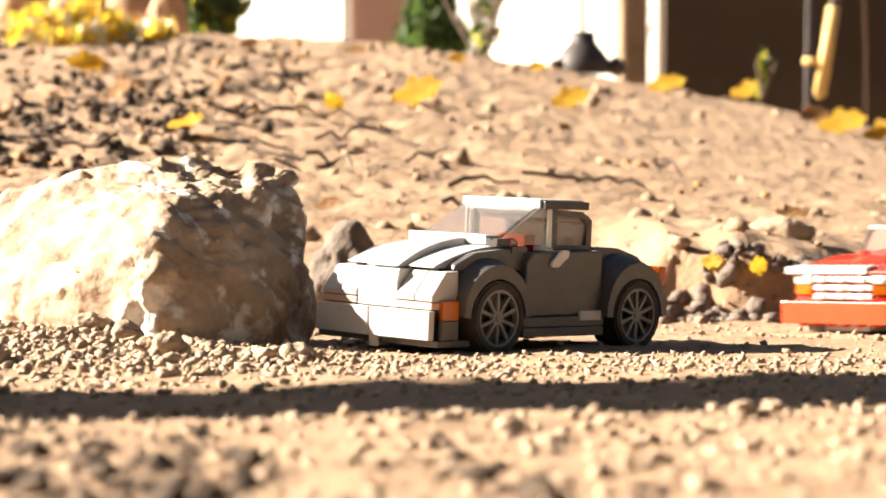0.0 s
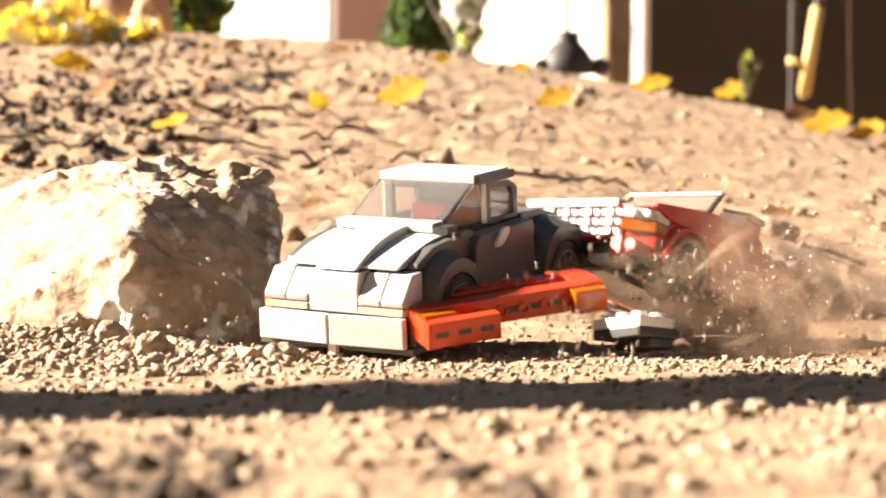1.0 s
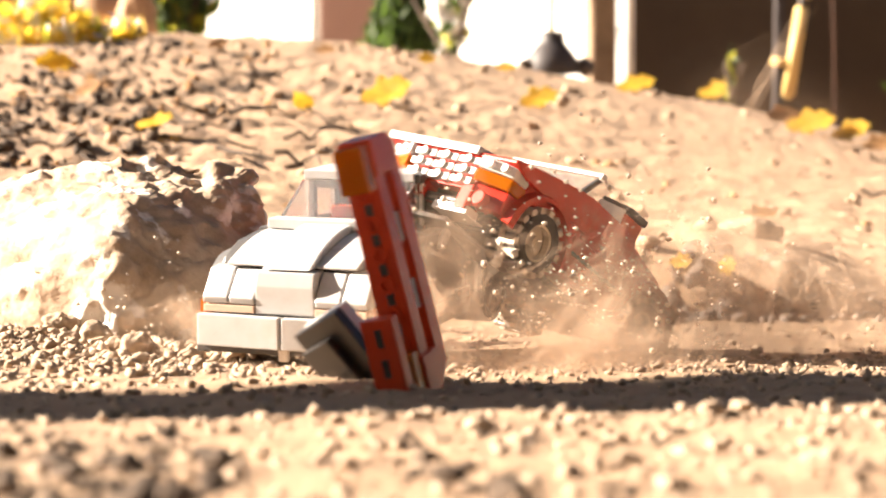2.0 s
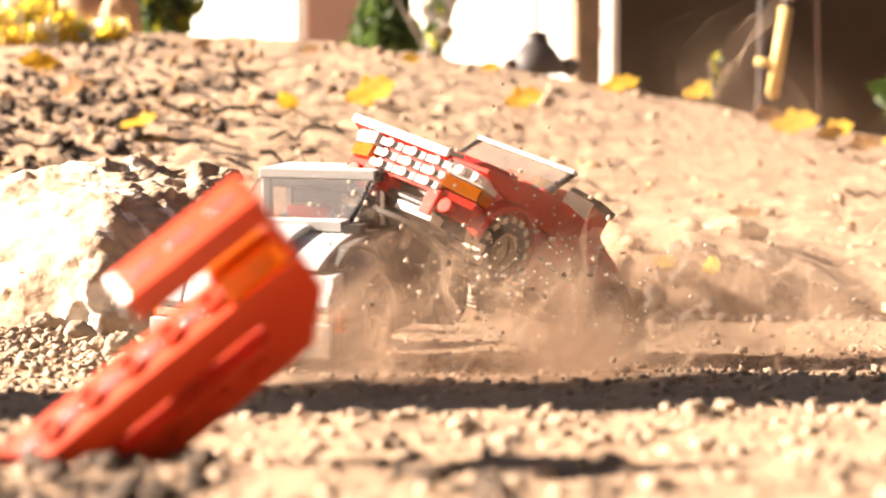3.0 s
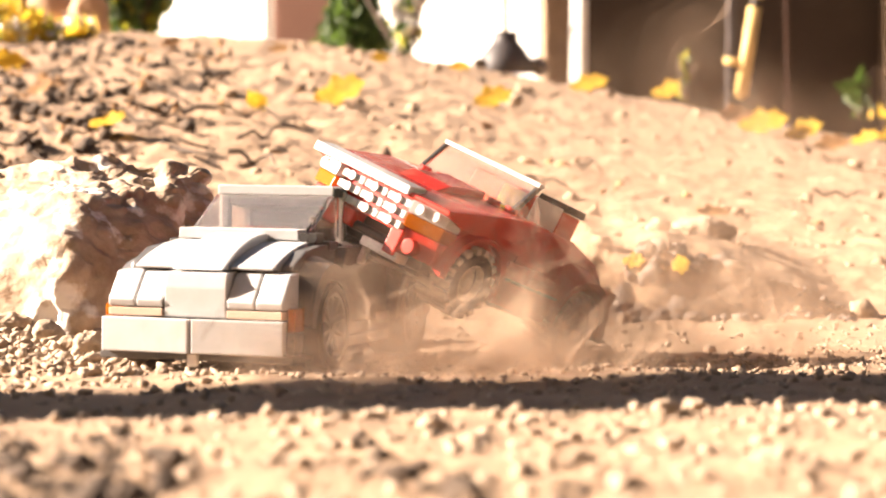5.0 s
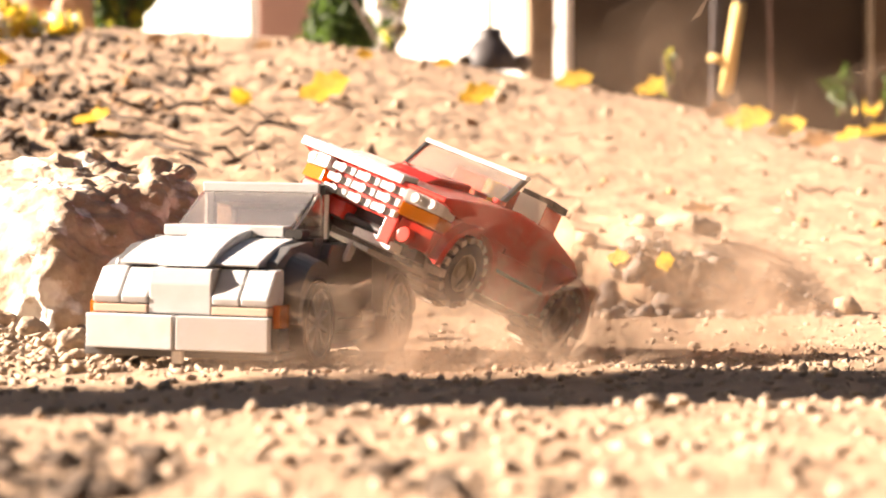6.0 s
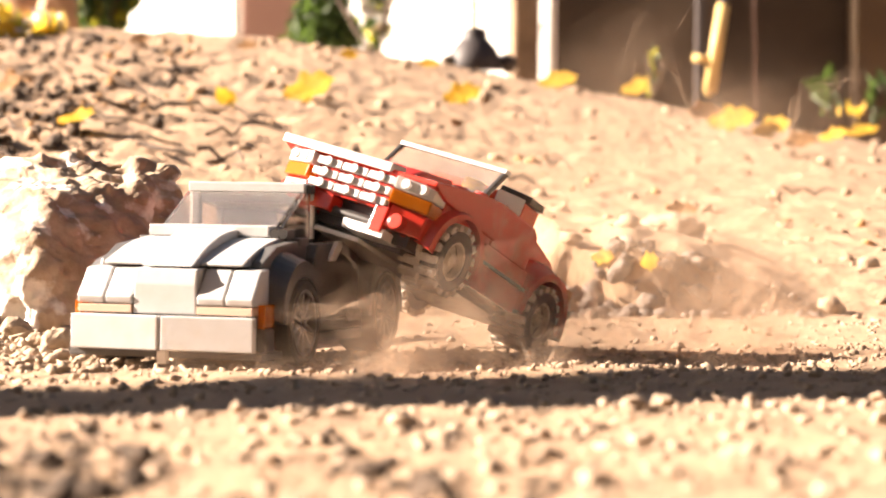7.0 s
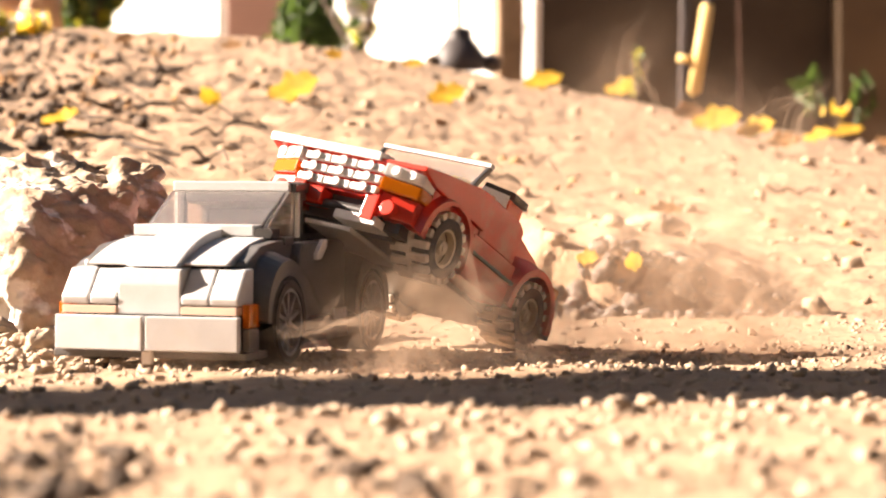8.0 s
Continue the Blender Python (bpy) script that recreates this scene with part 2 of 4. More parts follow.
# ---- boulder ----
def boulder():
    """A block with a sunlit sloping flank and a broken, pitted face."""
    bm = bmesh.new()
    for p in ((66, 0, -8), (67, -6, 12), (65, 0, 32), (61, 40, 64), (53, 44, 72), (64, 20, 46), (62, 42, -8), (8, 22, 75), (-17, 24, 71), (30, 40, 74),
              (-65, 34, 60), (-105, 48, 44), (-114, 52, -8), (-65, 60, 60), (12, -74, -8), (8, -70, 26), (12, -50, 50), (-60, -14, -8), (-62, -6, 26),
              (45, -44, -8), (54, -32, 20), (0, 80, 50), (-60, 80, 30), (40, 70, 40), (0, 85, -8), (-80, 75, -8)):
        bm.verts.new(Vector(p) * MM * 0.9)
    bmesh.ops.convex_hull(bm, input=bm.verts)
    bmesh.ops.delete(bm, geom=[v for v in bm.verts if not v.link_faces], context="VERTS")
    bmesh.ops.triangulate(bm, faces=bm.faces)
    bmesh.ops.subdivide_edges(bm, edges=bm.edges, cuts=11, use_grid_fill=True)
    for _ in range(3):
        bmesh.ops.smooth_vert(bm, verts=bm.verts, factor=0.5, use_axis_x=True, use_axis_y=True, use_axis_z=True)
    bmesh.ops.subdivide_edges(bm, edges=bm.edges, cuts=2, use_grid_fill=True)
    lumps(bm, 0.0046, 40, 3.0, 5)
    bm.normal_update()
    for v in bm.verts:
        # deep pits between knobs on the broken upper face, a smoother chip below it, small pocks on the flank
        up = min(1.0, max(0.0, (v.co.x + 0.012) * 45))
        chip = min(1.0, max(0.0, (v.co.z - 0.046 + 0.55 * (v.co.x - 0.02)) * 60))
        k = up * chip
        near_cell = noise.voronoi(v.co * 82 + Vector((3, 1, 7)))[0]
        knob = max(0.0, 0.62 - near_cell[0]) * 0.0085
        c = noise.noise(v.co * 60) + 0.5 * noise.noise(v.co * 130)
        pit = -0.0110 * max(0.0, c + 0.05)
        pock = -0.0055 * max(0.0, noise.noise(v.co * 95 + Vector((9, 2, 4))) - 0.28)
        ridge = 0.0028 * (1 - k) * up * abs(noise.noise(v.co * 36))
        v.co += v.normal * (k * (knob + pit) + (1 - k) * pock + ridge + 0.0007 * noise.noise(v.co * 300))
    ob = part("boulder", bm, ROCK, smooth=True)
    return tagged(ob, "large rough tan boulder with pale crust on bare earth", "rock")


rock = boulder()


# ---- toy cars ----
def spoke_wheel(car, x, side, y_in, y_out, r, spokes, rim_mat, tyre_mat, tread=False, k=0.80):
    """One wheel: tyre, rim with spokes, hub. Its own origin lies on the axle."""
    w = new("wheel")
    w.parent = car
    w.location = Vector((x, 0, 12.2)) * MM
    a, b = (y_in, y_out) if side > 0 else (-y_out, -y_in)
    out = y_out * side
    bms = [ring(r - 0.9 if tread else r, r * (k - 0.02), a + 0.8, b - 0.8), ring(r - (1.6 if tread else 0.8), r * (k - 0.02), a, b)]
    tyre = part("tyre", join(*bms), tyre_mat, w, smooth=False)
    if tread:
        for j in range(16):
            for h in (0, 1):
                ang = 360 / 16 * (j + 0.5 * h)
                y0 = a if h == 0 else (a + b) / 2 - 0.6
                y1 = (a + b) / 2 + 0.6 if h == 0 else b
                lug = box(-1.25, 1.25, y0, y1, r - 1.6, r + 0.5, 0.25)
                lug.transform(pose(0, 0, 0, 0, ang, 0))
                part("tread_lug", lug, SUNLIT_DUST, tyre)
    rim = part("rim", ring(r * k, r * (k - 0.10), min(out - 3 * side, out - 0.4 * side), max(out - 3 * side, out - 0.4 * side)), rim_mat, w, smooth=False)
    part("rim_back", drum(r * (k - 0.04), min(out - 7 * side, out - 4 * side), max(out - 7 * side, out - 4 * side)), DARK if spokes else rim_mat, w)
    y0, y1 = sorted((out - 2.4 * side, out - 0.9 * side))
    part("hub", join(drum(r * 0.20, y0, y1, seg=16), drum(r * 0.10, y0 - 0.4, y1 + 0.4, seg=12)), rim_mat, w)
    for j in range(spokes):
        s = box(-0.62, 0.62, y0, y1, r * 0.16, r * 0.72, 0.15)
        s.transform(pose(0, 0, 0, 0, 360 / spokes * j, 0))
        part("spoke", s, rim_mat, rim)
    return w


def slab(xy, z0, z1, w=0.35):
    """A plan in x and y, drawn up from z0 to z1."""
    bm = bmesh.new()
    a = [bm.verts.new(Vector((x, y, z0)) * MM) for x, y in xy]
    b = [bm.verts.new(Vector((x, y, z1)) * MM) for x, y in xy]
    bm.faces.new(a)
    bm.faces.new(b[::-1])
    for i in range(len(xy)):
        j = (i + 1) % len(xy)
        bm.faces.new((a[j], a[i], b[i], b[j]))
    bmesh.ops.recalc_face_normals(bm, faces=bm.faces)
    return bev(bm, w)


def studs(points, z, h=1.7, r=2.4):
    return join(*[drum(r, z, z + h, y, x, 14, 0.0, "z") for x, y in points])


def fender(x, side, length, top, foot, y_in, y_out, mat, car, name="fender"):
    """A curved arch over a wheel that falls off to the outside."""
    bm = bmesh.new()
    n = 18
    rows = []
    for i in range(n + 1):
        a = math.pi * (0.02 + 0.96 * i / n)
        co, si = math.cos(a), math.sin(a)
        zo = foot + (top - foot) * si ** 0.85
        xo = x + length * co
        xi, zi = x + 14.2 * co, 12 + 14.2 * si
        zi = max(zi, foot - 1)
        rows.append([bm.verts.new(Vector((xo, y * side, z)) * MM) for y, z in ((y_in, zo), (y_in + (y_out - y_in) * 0.45, zo - 0.8))]
                    + [bm.verts.new(Vector((xo * 0.97 + xi * 0.03, y_out * side, zo - 3.2)) * MM)]
                    + [bm.verts.new(Vector((xi, y_out * side, min(zi, zo - 3.6))) * MM), bm.verts.new(Vector((xi, y_in * side, min(zi, zo - 1.0))) * MM)])
    for p, q in zip(rows, rows[1:]):
        for k in range(5):
            bm.faces.new((p[k], p[(k + 1) % 5], q[(k + 1) % 5], q[k]))
    bm.faces.new(rows[0])
    bm.faces.new(rows[-1][::-1])
    bmesh.ops.recalc_face_normals(bm, faces=bm.faces)
    return part(name, bm, mat, car)


def hood_curve(x0, z0, x1, z1, n=8, k=1.9):
    """From the cowl (x0, z0) bowing down to the nose (x1, z1)."""
    return [(x0 + (x1 - x0) * i / n, z0 - (z0 - z1) * (i / n) ** k) for i in range(n + 1)]


def sports_car():
    car = empty("toy_sports_car", "silver-grey plastic brick-built toy coupe on dusty earth", "toy car")
    g = SILVER
    part("chassis", box(-54, 58, -22, 22, 4.5, 11), DARK, car, "black plastic underside")
    # nose
    bl = box(0, 3, -0.0, 28.7, 4.6, 14.8, 0.4)
    bl.transform(pose(0.0675, 0.0004, 0, 0, 0, 3.0))
    part("bumper_half", bl, g, car)
    br = box(0, 3, -28.7, 0, 4.6, 14.8, 0.4)
    br.transform(pose(0.0675, -0.0004, 0, 0, 0, -3.0))
    part("bumper_half", br, g, car)
    part("bumper_beam", box(58, 67.2, -27, 27, 5, 14.2), DARK, car)
    part("chin_plate", box(50, 66, -31, 31, 2.2, 4.4), SHADE_GREY, car)
    part("tow_hook", box(66, 68.2, -1.6, 1.6, 0.6, 4.4, 0.4), WHITE, car, "small white hook under the nose")
    part("nose_block", prism([(58, 15), (66.4, 15), (66.4, 24), (65.4, 28.6), (58, 29)], -10, 10, 0.5), g, car)
    for s in (-1, 1):
        part("lamp_strip", box(60, 66.8, min(10.4 * s, 28 * s), max(10.4 * s, 28 * s), 15.2, 17.6), PEACH, car, "clear plastic lamp strip")
        for a, b in ((10.4, 19.0), (19.5, 28.2)):
            y0, y1 = sorted((a * s, b * s))
            part("headlight_cover", prism([(54, 18), (66.6, 18), (67.0, 20), (60.2, 28.4), (54, 28.8)], y0, y1, 0.6), g, car)
        y0, y1 = sorted((28.4 * s, 30.6 * s))
        part("side_marker", box(55.5, 63.5, y0, y1, 11.5, 18.5), AMBER, car, "amber clear plastic side lamp")
        part("marker_base", box(55.5, 63.5, y0, y1, 4.6, 11.3), SHADE_GREY, car)
        # hood halves and bulge
        y0, y1 = sorted((8.4 * s, 22.4 * s))
        c = hood_curve(27, 37.6, 60.5, 30.2)
        part("hood_side", prism([(27, 29.4)] + c + [(60.5, 29.4)], y0, y1, 0.5), g, car)
    c = hood_curve(27, 40.0, 65.2, 29.3, 10, 2.2)
    part("hood_bulge", prism([(27, 29.4)] + c, -8.2, 8.2, 0.6), g, car)
    part("engine_block", box(20, 57, -22, 22, 11, 29.2), DARK, car)
    # fenders, doors, sills, in the grey darkened for shade
    for s in (-1, 1):
        fender(38, s, 17.4, 34.2, 14, 22.6, 33.2, SHADE_GREY, car)
        fender(-38, s, 17.6, 35.2, 13, 22.6, 33.4, SHADE_GREY, car)
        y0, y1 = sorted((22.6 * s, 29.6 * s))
        part("door", prism([(-21, 12.4), (20.5, 12.4), (20.5, 31.5), (17, 35.6), (-20, 36.4), (-21, 34)], y0, y1, 0.7), SHADE_GREY, car)
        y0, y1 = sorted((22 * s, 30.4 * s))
        part("sill", box(-22, 22, y0, y1, 4.8, 8.2), SHADE_GREY, car)
        part("sill", box(-22, 22, y0, y1 if s > 0 else y1, 8.4, 12.1), SHADE_GREY, car)
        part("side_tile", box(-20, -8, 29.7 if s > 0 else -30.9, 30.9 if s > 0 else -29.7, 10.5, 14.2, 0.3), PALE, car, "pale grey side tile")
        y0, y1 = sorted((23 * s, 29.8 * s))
        part("fender_top", prism([(19, 29), (19, 36.8), (30, 36.6), (44, 35.2), (54, 31), (55, 29)], sorted((22.5 * s, 26.5 * s))[0], sorted((22.5 * s, 26.5 * s))[1], 0.5), SHADE_GREY, car)
    # cowl
    part("cowl_bar", box(24, 31, -21.5, 18.6, 37.8, 41.2, 0.4), g, car)
    part("cowl_end", join(box(24, 30.5, 19, 24.5, 37.0, 40.2, 0.3), drum(1.6, 30.5, 31.6, 38.8, 20.6, 12, 0, "x"), drum(1.6, 30.5, 31.6, 38.8, 23.4, 12, 0, "x")), DARK, car, "black plate with two studs")
    part("cowl_plate", box(18, 26, -27, 27, 35, 37.6, 0.4), SHADE_GREY, car)
    # cabin
    part("floor_pan", box(-24, 20, -22, 22, 11, 22), DARK, car)
    part("seat", join(box(-14, 2, -17, -3, 22, 30), box(-18, -12, -17, -3, 22, 41)), ORANGE, car, "orange-red seat")
    part("seat", join(box(-14, 2, 3, 17, 22, 30), box(-18, -12, 3, 17, 22, 41)), DARK, car, "black seat")
    part("dashboard", box(10, 20, -20, 20, 30, 37, 0.5), DARK, car)
    part("steering_wheel", ring(4, 3, 6, 7.2, 6, 36, 20), DARK, car)
    part("windshield", prism([(25.5, 40.4), (26.6, 40.4), (5.4, 51.6), (4.0, 51.6)], -18.8, 18.8, 0.15), GLASS, car, "clear plastic windscreen")
    for s in (-1, 1):
        y0, y1 = sorted((18.9 * s, 20.4 * s))
        part("windshield_side", prism([(25, 40), (17, 38), (2, 38), (2, 51.6), (4.5, 51.6)], y0, y1, 0.15), GLASS, car, "clear plastic side glass")
        part("pillar", prism([(-0.6, 37), (1.2, 37), (1.2, 51.4), (-0.6, 51.4)], sorted((20.6 * s, 21.8 * s))[0], sorted((20.6 * s, 21.8 * s))[1], 0.2), WHITE, car, "white pillar")
        part("mirror", prism([(-0.5, 36.5), (3, 36.5), (8.5, 32.0), (8.5, 30.2), (5, 30.2), (-0.5, 34)], sorted((29.7 * s, 31.2 * s))[0], sorted((29.7 * s, 31.2 * s))[1], 0.3), WHITE, car, "white angled mirror tile")
        y0, y1 = sorted((18.6 * s, 21.4 * s))
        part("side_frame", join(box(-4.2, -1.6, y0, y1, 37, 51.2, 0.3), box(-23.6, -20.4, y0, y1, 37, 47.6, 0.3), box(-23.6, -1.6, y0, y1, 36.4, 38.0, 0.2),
                                prism([(-1.6, 49.2), (-1.6, 51.3), (-18, 50.6), (-22.5, 48.2), (-23.6, 45), (-20.6, 45), (-19, 48)], y0, y1, 0.2)), SHADE_GREY, car)
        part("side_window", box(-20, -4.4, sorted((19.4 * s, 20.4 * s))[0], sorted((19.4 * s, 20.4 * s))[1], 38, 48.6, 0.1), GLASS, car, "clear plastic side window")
    part("roof_back", prism([(-2, 48), (-2, 51.3), (-18, 50.7), (-22.6, 48.2), (-24, 44), (-24, 36), (-21.4, 36), (-21, 46)], -18.4, 18.4, 0.3), SHADE_GREY, car)
    part("roof_plate", box(-20, 4.5, -20, 20, 51.6, 54.8, 0.4), g, car)
    part("roof_trim", box(-21, 3.5, 20.1, 22.0, 51.2, 54.2, 0.3), DARK, car)
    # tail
    part("rear_deck", prism([(-24, 24), (-24, 37.4), (-38, 37.2), (-50, 34), (-55.5, 29), (-55.5, 24)], -22.4, 22.4, 0.6), SHADE_GREY, car)
    part("tail", box(-56, -50, -28, 28, 10, 23.8, 0.6), SHADE_GREY, car)
    for s in (-1, 1):
        y0, y1 = sorted((22.6 * s, 30.5 * s))
        part("tail_lamp", box(-57.5, -53, y0, y1, 24.2, 30.5, 0.5), AMBER, car, "amber clear plastic tail lamp")
        part("tail_corner", box(-58, -52, y0, y1, 11, 23.6, 0.5), RED, car, "dark red rear corner block")
        for x in (38, -38):
            spoke_wheel(car, x, s, 20, 33.9, 13.2, 10, RIM, RUBBER)
    return car


def pickup():
    car = empty("toy_muscle_car", "red plastic brick-built toy convertible with knobbly tyres", "toy car")
    g = RED
    part("chassis", box(-44, 46, -20, 20, 7, 12), DARK, car, "black plastic underside")
    part("chassis_plate", box(20, 54, -9, 9, 5.4, 7), PALE, car, "pale grey plate below the nose")
    part("lower_body", box(-16, 16, -30, 30, 9, 24, 0.7), g, car)
    part("side_line", box(-17, 17, -30.8, 30.8, 17.5, 18.6, 0.2), DARK, car)
    part("nose_core", box(40, 50, -24, 24, 9, 26), DARK, car)
    part("nose_bracket", box(44, 56, 2, 18, 8.6, 11.6, 0.4), WHITE, car, "white plate in the bare nose")
    part("bracket_stud", studs([(48, 6), (48, 14)], 11.4), WHITE, car)
    part("nose_tube", drum(1.6, -18, 18, 13.2, 53.0, 14), DARK, car)
    part("nose_clip", join(box(50, 57, 12, 17, 10, 19, 0.5), box(50, 57, -17, -12, 10, 19, 0.5)), g, car)
    # hood
    part("hood", prism([(12, 26), (12, 38.4), (22, 37.6), (44, 33.4), (57, 30.6), (57, 29.2), (48, 27)], -30.4, 30.4, 0.5), g, car)
    part("hood_scoop", prism([(16, 36), (16, 40.6), (34, 37.4), (42, 33.2)], -9, 9, 0.6), g, car)
    part("cowl_studs", studs([(14, y) for y in (-20, -12, 12, 20)], 38.0), g, car)
    part("grille_back", box(46, 55.4, -15.4, 15.4, 17.6, 29.0, 0.3), g, car)
    for z in (18.4, 22.1, 25.8):
        for y0, y1 in ((-15.4, -5.6), (-4.8, 4.8), (5.6, 15.4)):
            part("grille_bar", box(55.4, 57.8, y0, y1, z, z + 2.5, 0.4), PALE, car, "silvery grille bar")
        for y in (-10.5, 0, 10.5):
            part("grille_stud", drum(1.5, 57.6, 58.8, z + 1.25, y, 14, 0, "x"), PALE, car)
    part("grille_step", box(50, 56.6, -15.4, -4.6, 12.0, 17.4, 0.5), g, car)
    # hood edge in pale grey: the sun's glint put into its colour
    part("nose_glare_lip", prism([(50, 31.9), (50, 33.4), (58.4, 32.2), (58.4, 29.2)], -30.6, 13, 0.4), PALE, car, "hood's front edge, coloured pale for sun glare")
    for s in (-1, 1):
        # swept-back lamps: an amber block under a clear one, with two round lugs
        swept = [(59.0, 16.6 * s), (53.6, 29.0 * s), (46.0, 29.0 * s), (46.0, 16.6 * s)]
        part("headlight", slab(swept, 24.8, 29.0, 0.6), LENS, car, "clear white headlight")
        part("indicator", slab([(x - 0.4, y) for x, y in swept], 20.2, 24.6, 0.6), AMBER, car, "amber clear indicator")
        part("lamp_lug", join(drum(1.5, 56.2, 58.4, 27.0, 20.4 * s, 14, 0, "x"), drum(1.5, 53.6, 56.4, 27.0, 25.6 * s, 14, 0, "x")), LENS, car)
        part("corner_block", slab([(56.0, 17.0 * s), (52.0, 28.6 * s), (44.0, 28.6 * s), (44.0, 17.0 * s)], 12.4, 20.0, 0.6), g, car)
        part("corner_bolt", drum(2.6, 50.0, 57.0, 15.0, 21.0 * s, 18, 0.4, "x"), g, car)
        fender(32.7, s, 17.5, 30.6, 12, 22, 32, g, car)
        fender(-32.7, s, 17.5, 31.8, 12, 22, 32, g, car)
        part("front_quarter", box(13, 46, sorted((16 * s, 29 * s))[0], sorted((16 * s, 29 * s))[1], 22, 27, 0.4), g, car)
        y0, y1 = sorted((21.5 * s, 29.6 * s))
        part("door", prism([(-14, 24), (13, 24), (13, 38.5), (-10, 38.0), (-14, 36)], y0, y1, 0.6), g, car)
        part("windshield_post", prism([(13.5, 38.6), (16, 38.6), (8.5, 49.5), (6.2, 49.5)], sorted((20.5 * s, 22 * s))[0], sorted((20.5 * s, 22 * s))[1], 0.3), DARK, car)
    part("windshield", prism([(14.2, 39.4), (15.4, 39.4), (7.6, 49.4), (6.4, 49.4)], -20.3, 20.3, 0.1), GLASS, car, "clear plastic windscreen")
    part("windshield_top", box(5.4, 8.4, -22, 22, 49.5, 51, 0.3), PALE, car)
    part("seat", join(box(-9, 4, -17, 17, 24, 33, 0.6), prism([(-9, 30), (-5, 30), (-8, 47), (-12, 47)], -17, 17, 0.6)), ORANGE, car, "orange-red bench seat")
    part("driver_block", join(drum(4.2, 34, 46, 6, -2, 18, 0.8, "z"), box(-6, 2, 1.5, 10.5, 27, 34, 0.6)), YELLOW, car, "plain yellow round block on the seat")
    part("dashboard", box(5, 13, -20, 20, 30, 38.4, 0.5), DARK, car)
    part("cab_back", prism([(-22, 24), (-14.5, 24), (-14.5, 38.2), (-22, 37.8)], -22, 22, 0.6), g, car)
    part("roll_block", slab([(-4.6, 14.6), (-11.4, 21.6), (-22, 21.6), (-22, 14.6)], 36.8, 45.8, 0.5), ORANGE, car, "orange-red block behind the seat")
    # white plate paints the full sun on the block's front face
    part("block_sunlit_front", slab([(-3.4, 14.4), (-4.4, 13.6), (-11.4, 20.6), (-10.2, 21.8)], 36.6, 46.6, 0.2), WHITE, car, "white plate standing for the block's sunlit front")
    part("block_cap", slab([(-4.8, 14.0), (-12.2, 22.6), (-22.6, 22.6), (-22.6, 14.0)], 46.0, 48.6, 0.4), DARK, car, "black cap plate")
    part("rear_deck", prism([(-50, 22), (-14, 22), (-14, 38.4), (-24, 38), (-42, 34), (-50, 29)], -22, 22, 0.7), g, car)
    part("rear_bed", box(-50, -40, -29.5, 29.5, 13, 22, 0.7), g, car)
    part("rear_bumper", box(-54, -48.5, -30, 30, 10, 15, 0.6), DARK, car)
    for s in (-1, 1):
        y0, y1 = sorted((22.4 * s, 29.5 * s))
        part("tail_lamp", box(-50.8, -46, y0, y1, 22.2, 28, 0.5), AMBER, car)
    wheels = []
    for s in (-1, 1):
        for x in (32.7, -32.7):
            wheels.append(spoke_wheel(car, x, s, 18, 31.8, 11.4, 0, CREAM, RUBBER, True, 0.58))
    return car, wheels


def loose_bumper():
    """Orange-red front bumper: two rails with a slot, end blocks, a hooked arm, tubes below."""
    ob = empty("toy_bumper", "orange-red plastic bumper broken off the toy car", "toy part")
    part("rail", box(-0.8, 5.8, -27, 27, -4.8, 4.8, 0.4), ORANGE, ob)
    part("rail", box(-11.0, -4.5, -27, 27, -4.8, 4.2, 0.4), ORANGE, ob)
    for y in (-9, 9):
        part("cross_tie", box(-4.7, -0.6, y - 4.0, y + 4.0, 0.4, 3.6, 0.3), PALE, ob, "pale grey plate between the rails")
    part("end_block", slab([(5.6, -24), (5.6, -29), (-3.0, -36), (-11.2, -36), (-11.2, -24)], -5.0, 4.9, 0.6), ORANGE, ob)
    part("end_block", slab([(5.6, 24), (5.6, 31), (1.0, 34), (-11.2, 34), (-11.2, 24)], -5.0, 4.9, 0.6), ORANGE, ob)
    part("end_lamp", box(-16.4, -11.2, -34, -22, -4.2, 4.0, 0.6), AMBER, ob, "amber clear plastic block")
    part("end_lamp", box(-16.4, -11.2, 21, 33, -4.2, 4.0, 0.6), AMBER, ob, "amber clear plastic block")
    part("hook", join(box(-25, -10.8, -36, -34.2, -4.4, 4.4, 0.4), box(-25, -20, -36, -10, -4.4, 4.4, 0.5)), ORANGE, ob)
    for y in (-31, -23, -15):
        part("hook_slot", box(-25.15, -24.6, y - 2.4, y + 2.4, -0.9, 0.9, 0.1), DARK, ob, "dark slot in the arm")
    for y in (-20, -12, -4, 4, 12, 20):
        part("tube", drum(1.9, -6.0, -4.7, y, 2.5, 14, 0, "z"), ORANGE, ob)
        part("back_tube", ring(2.2, 1.3, 0, 1.2, seg=14), ORANGE, ob).matrix_local = pose(-0.0109, y * MM, 0, 0, 0, 90)
        part("back_slot", box(-11.3, -10.9, y + 2.4, y + 5.4, -1.0, 1.0, 0.1), DARK, ob, "dark slot in the back")
    return ob


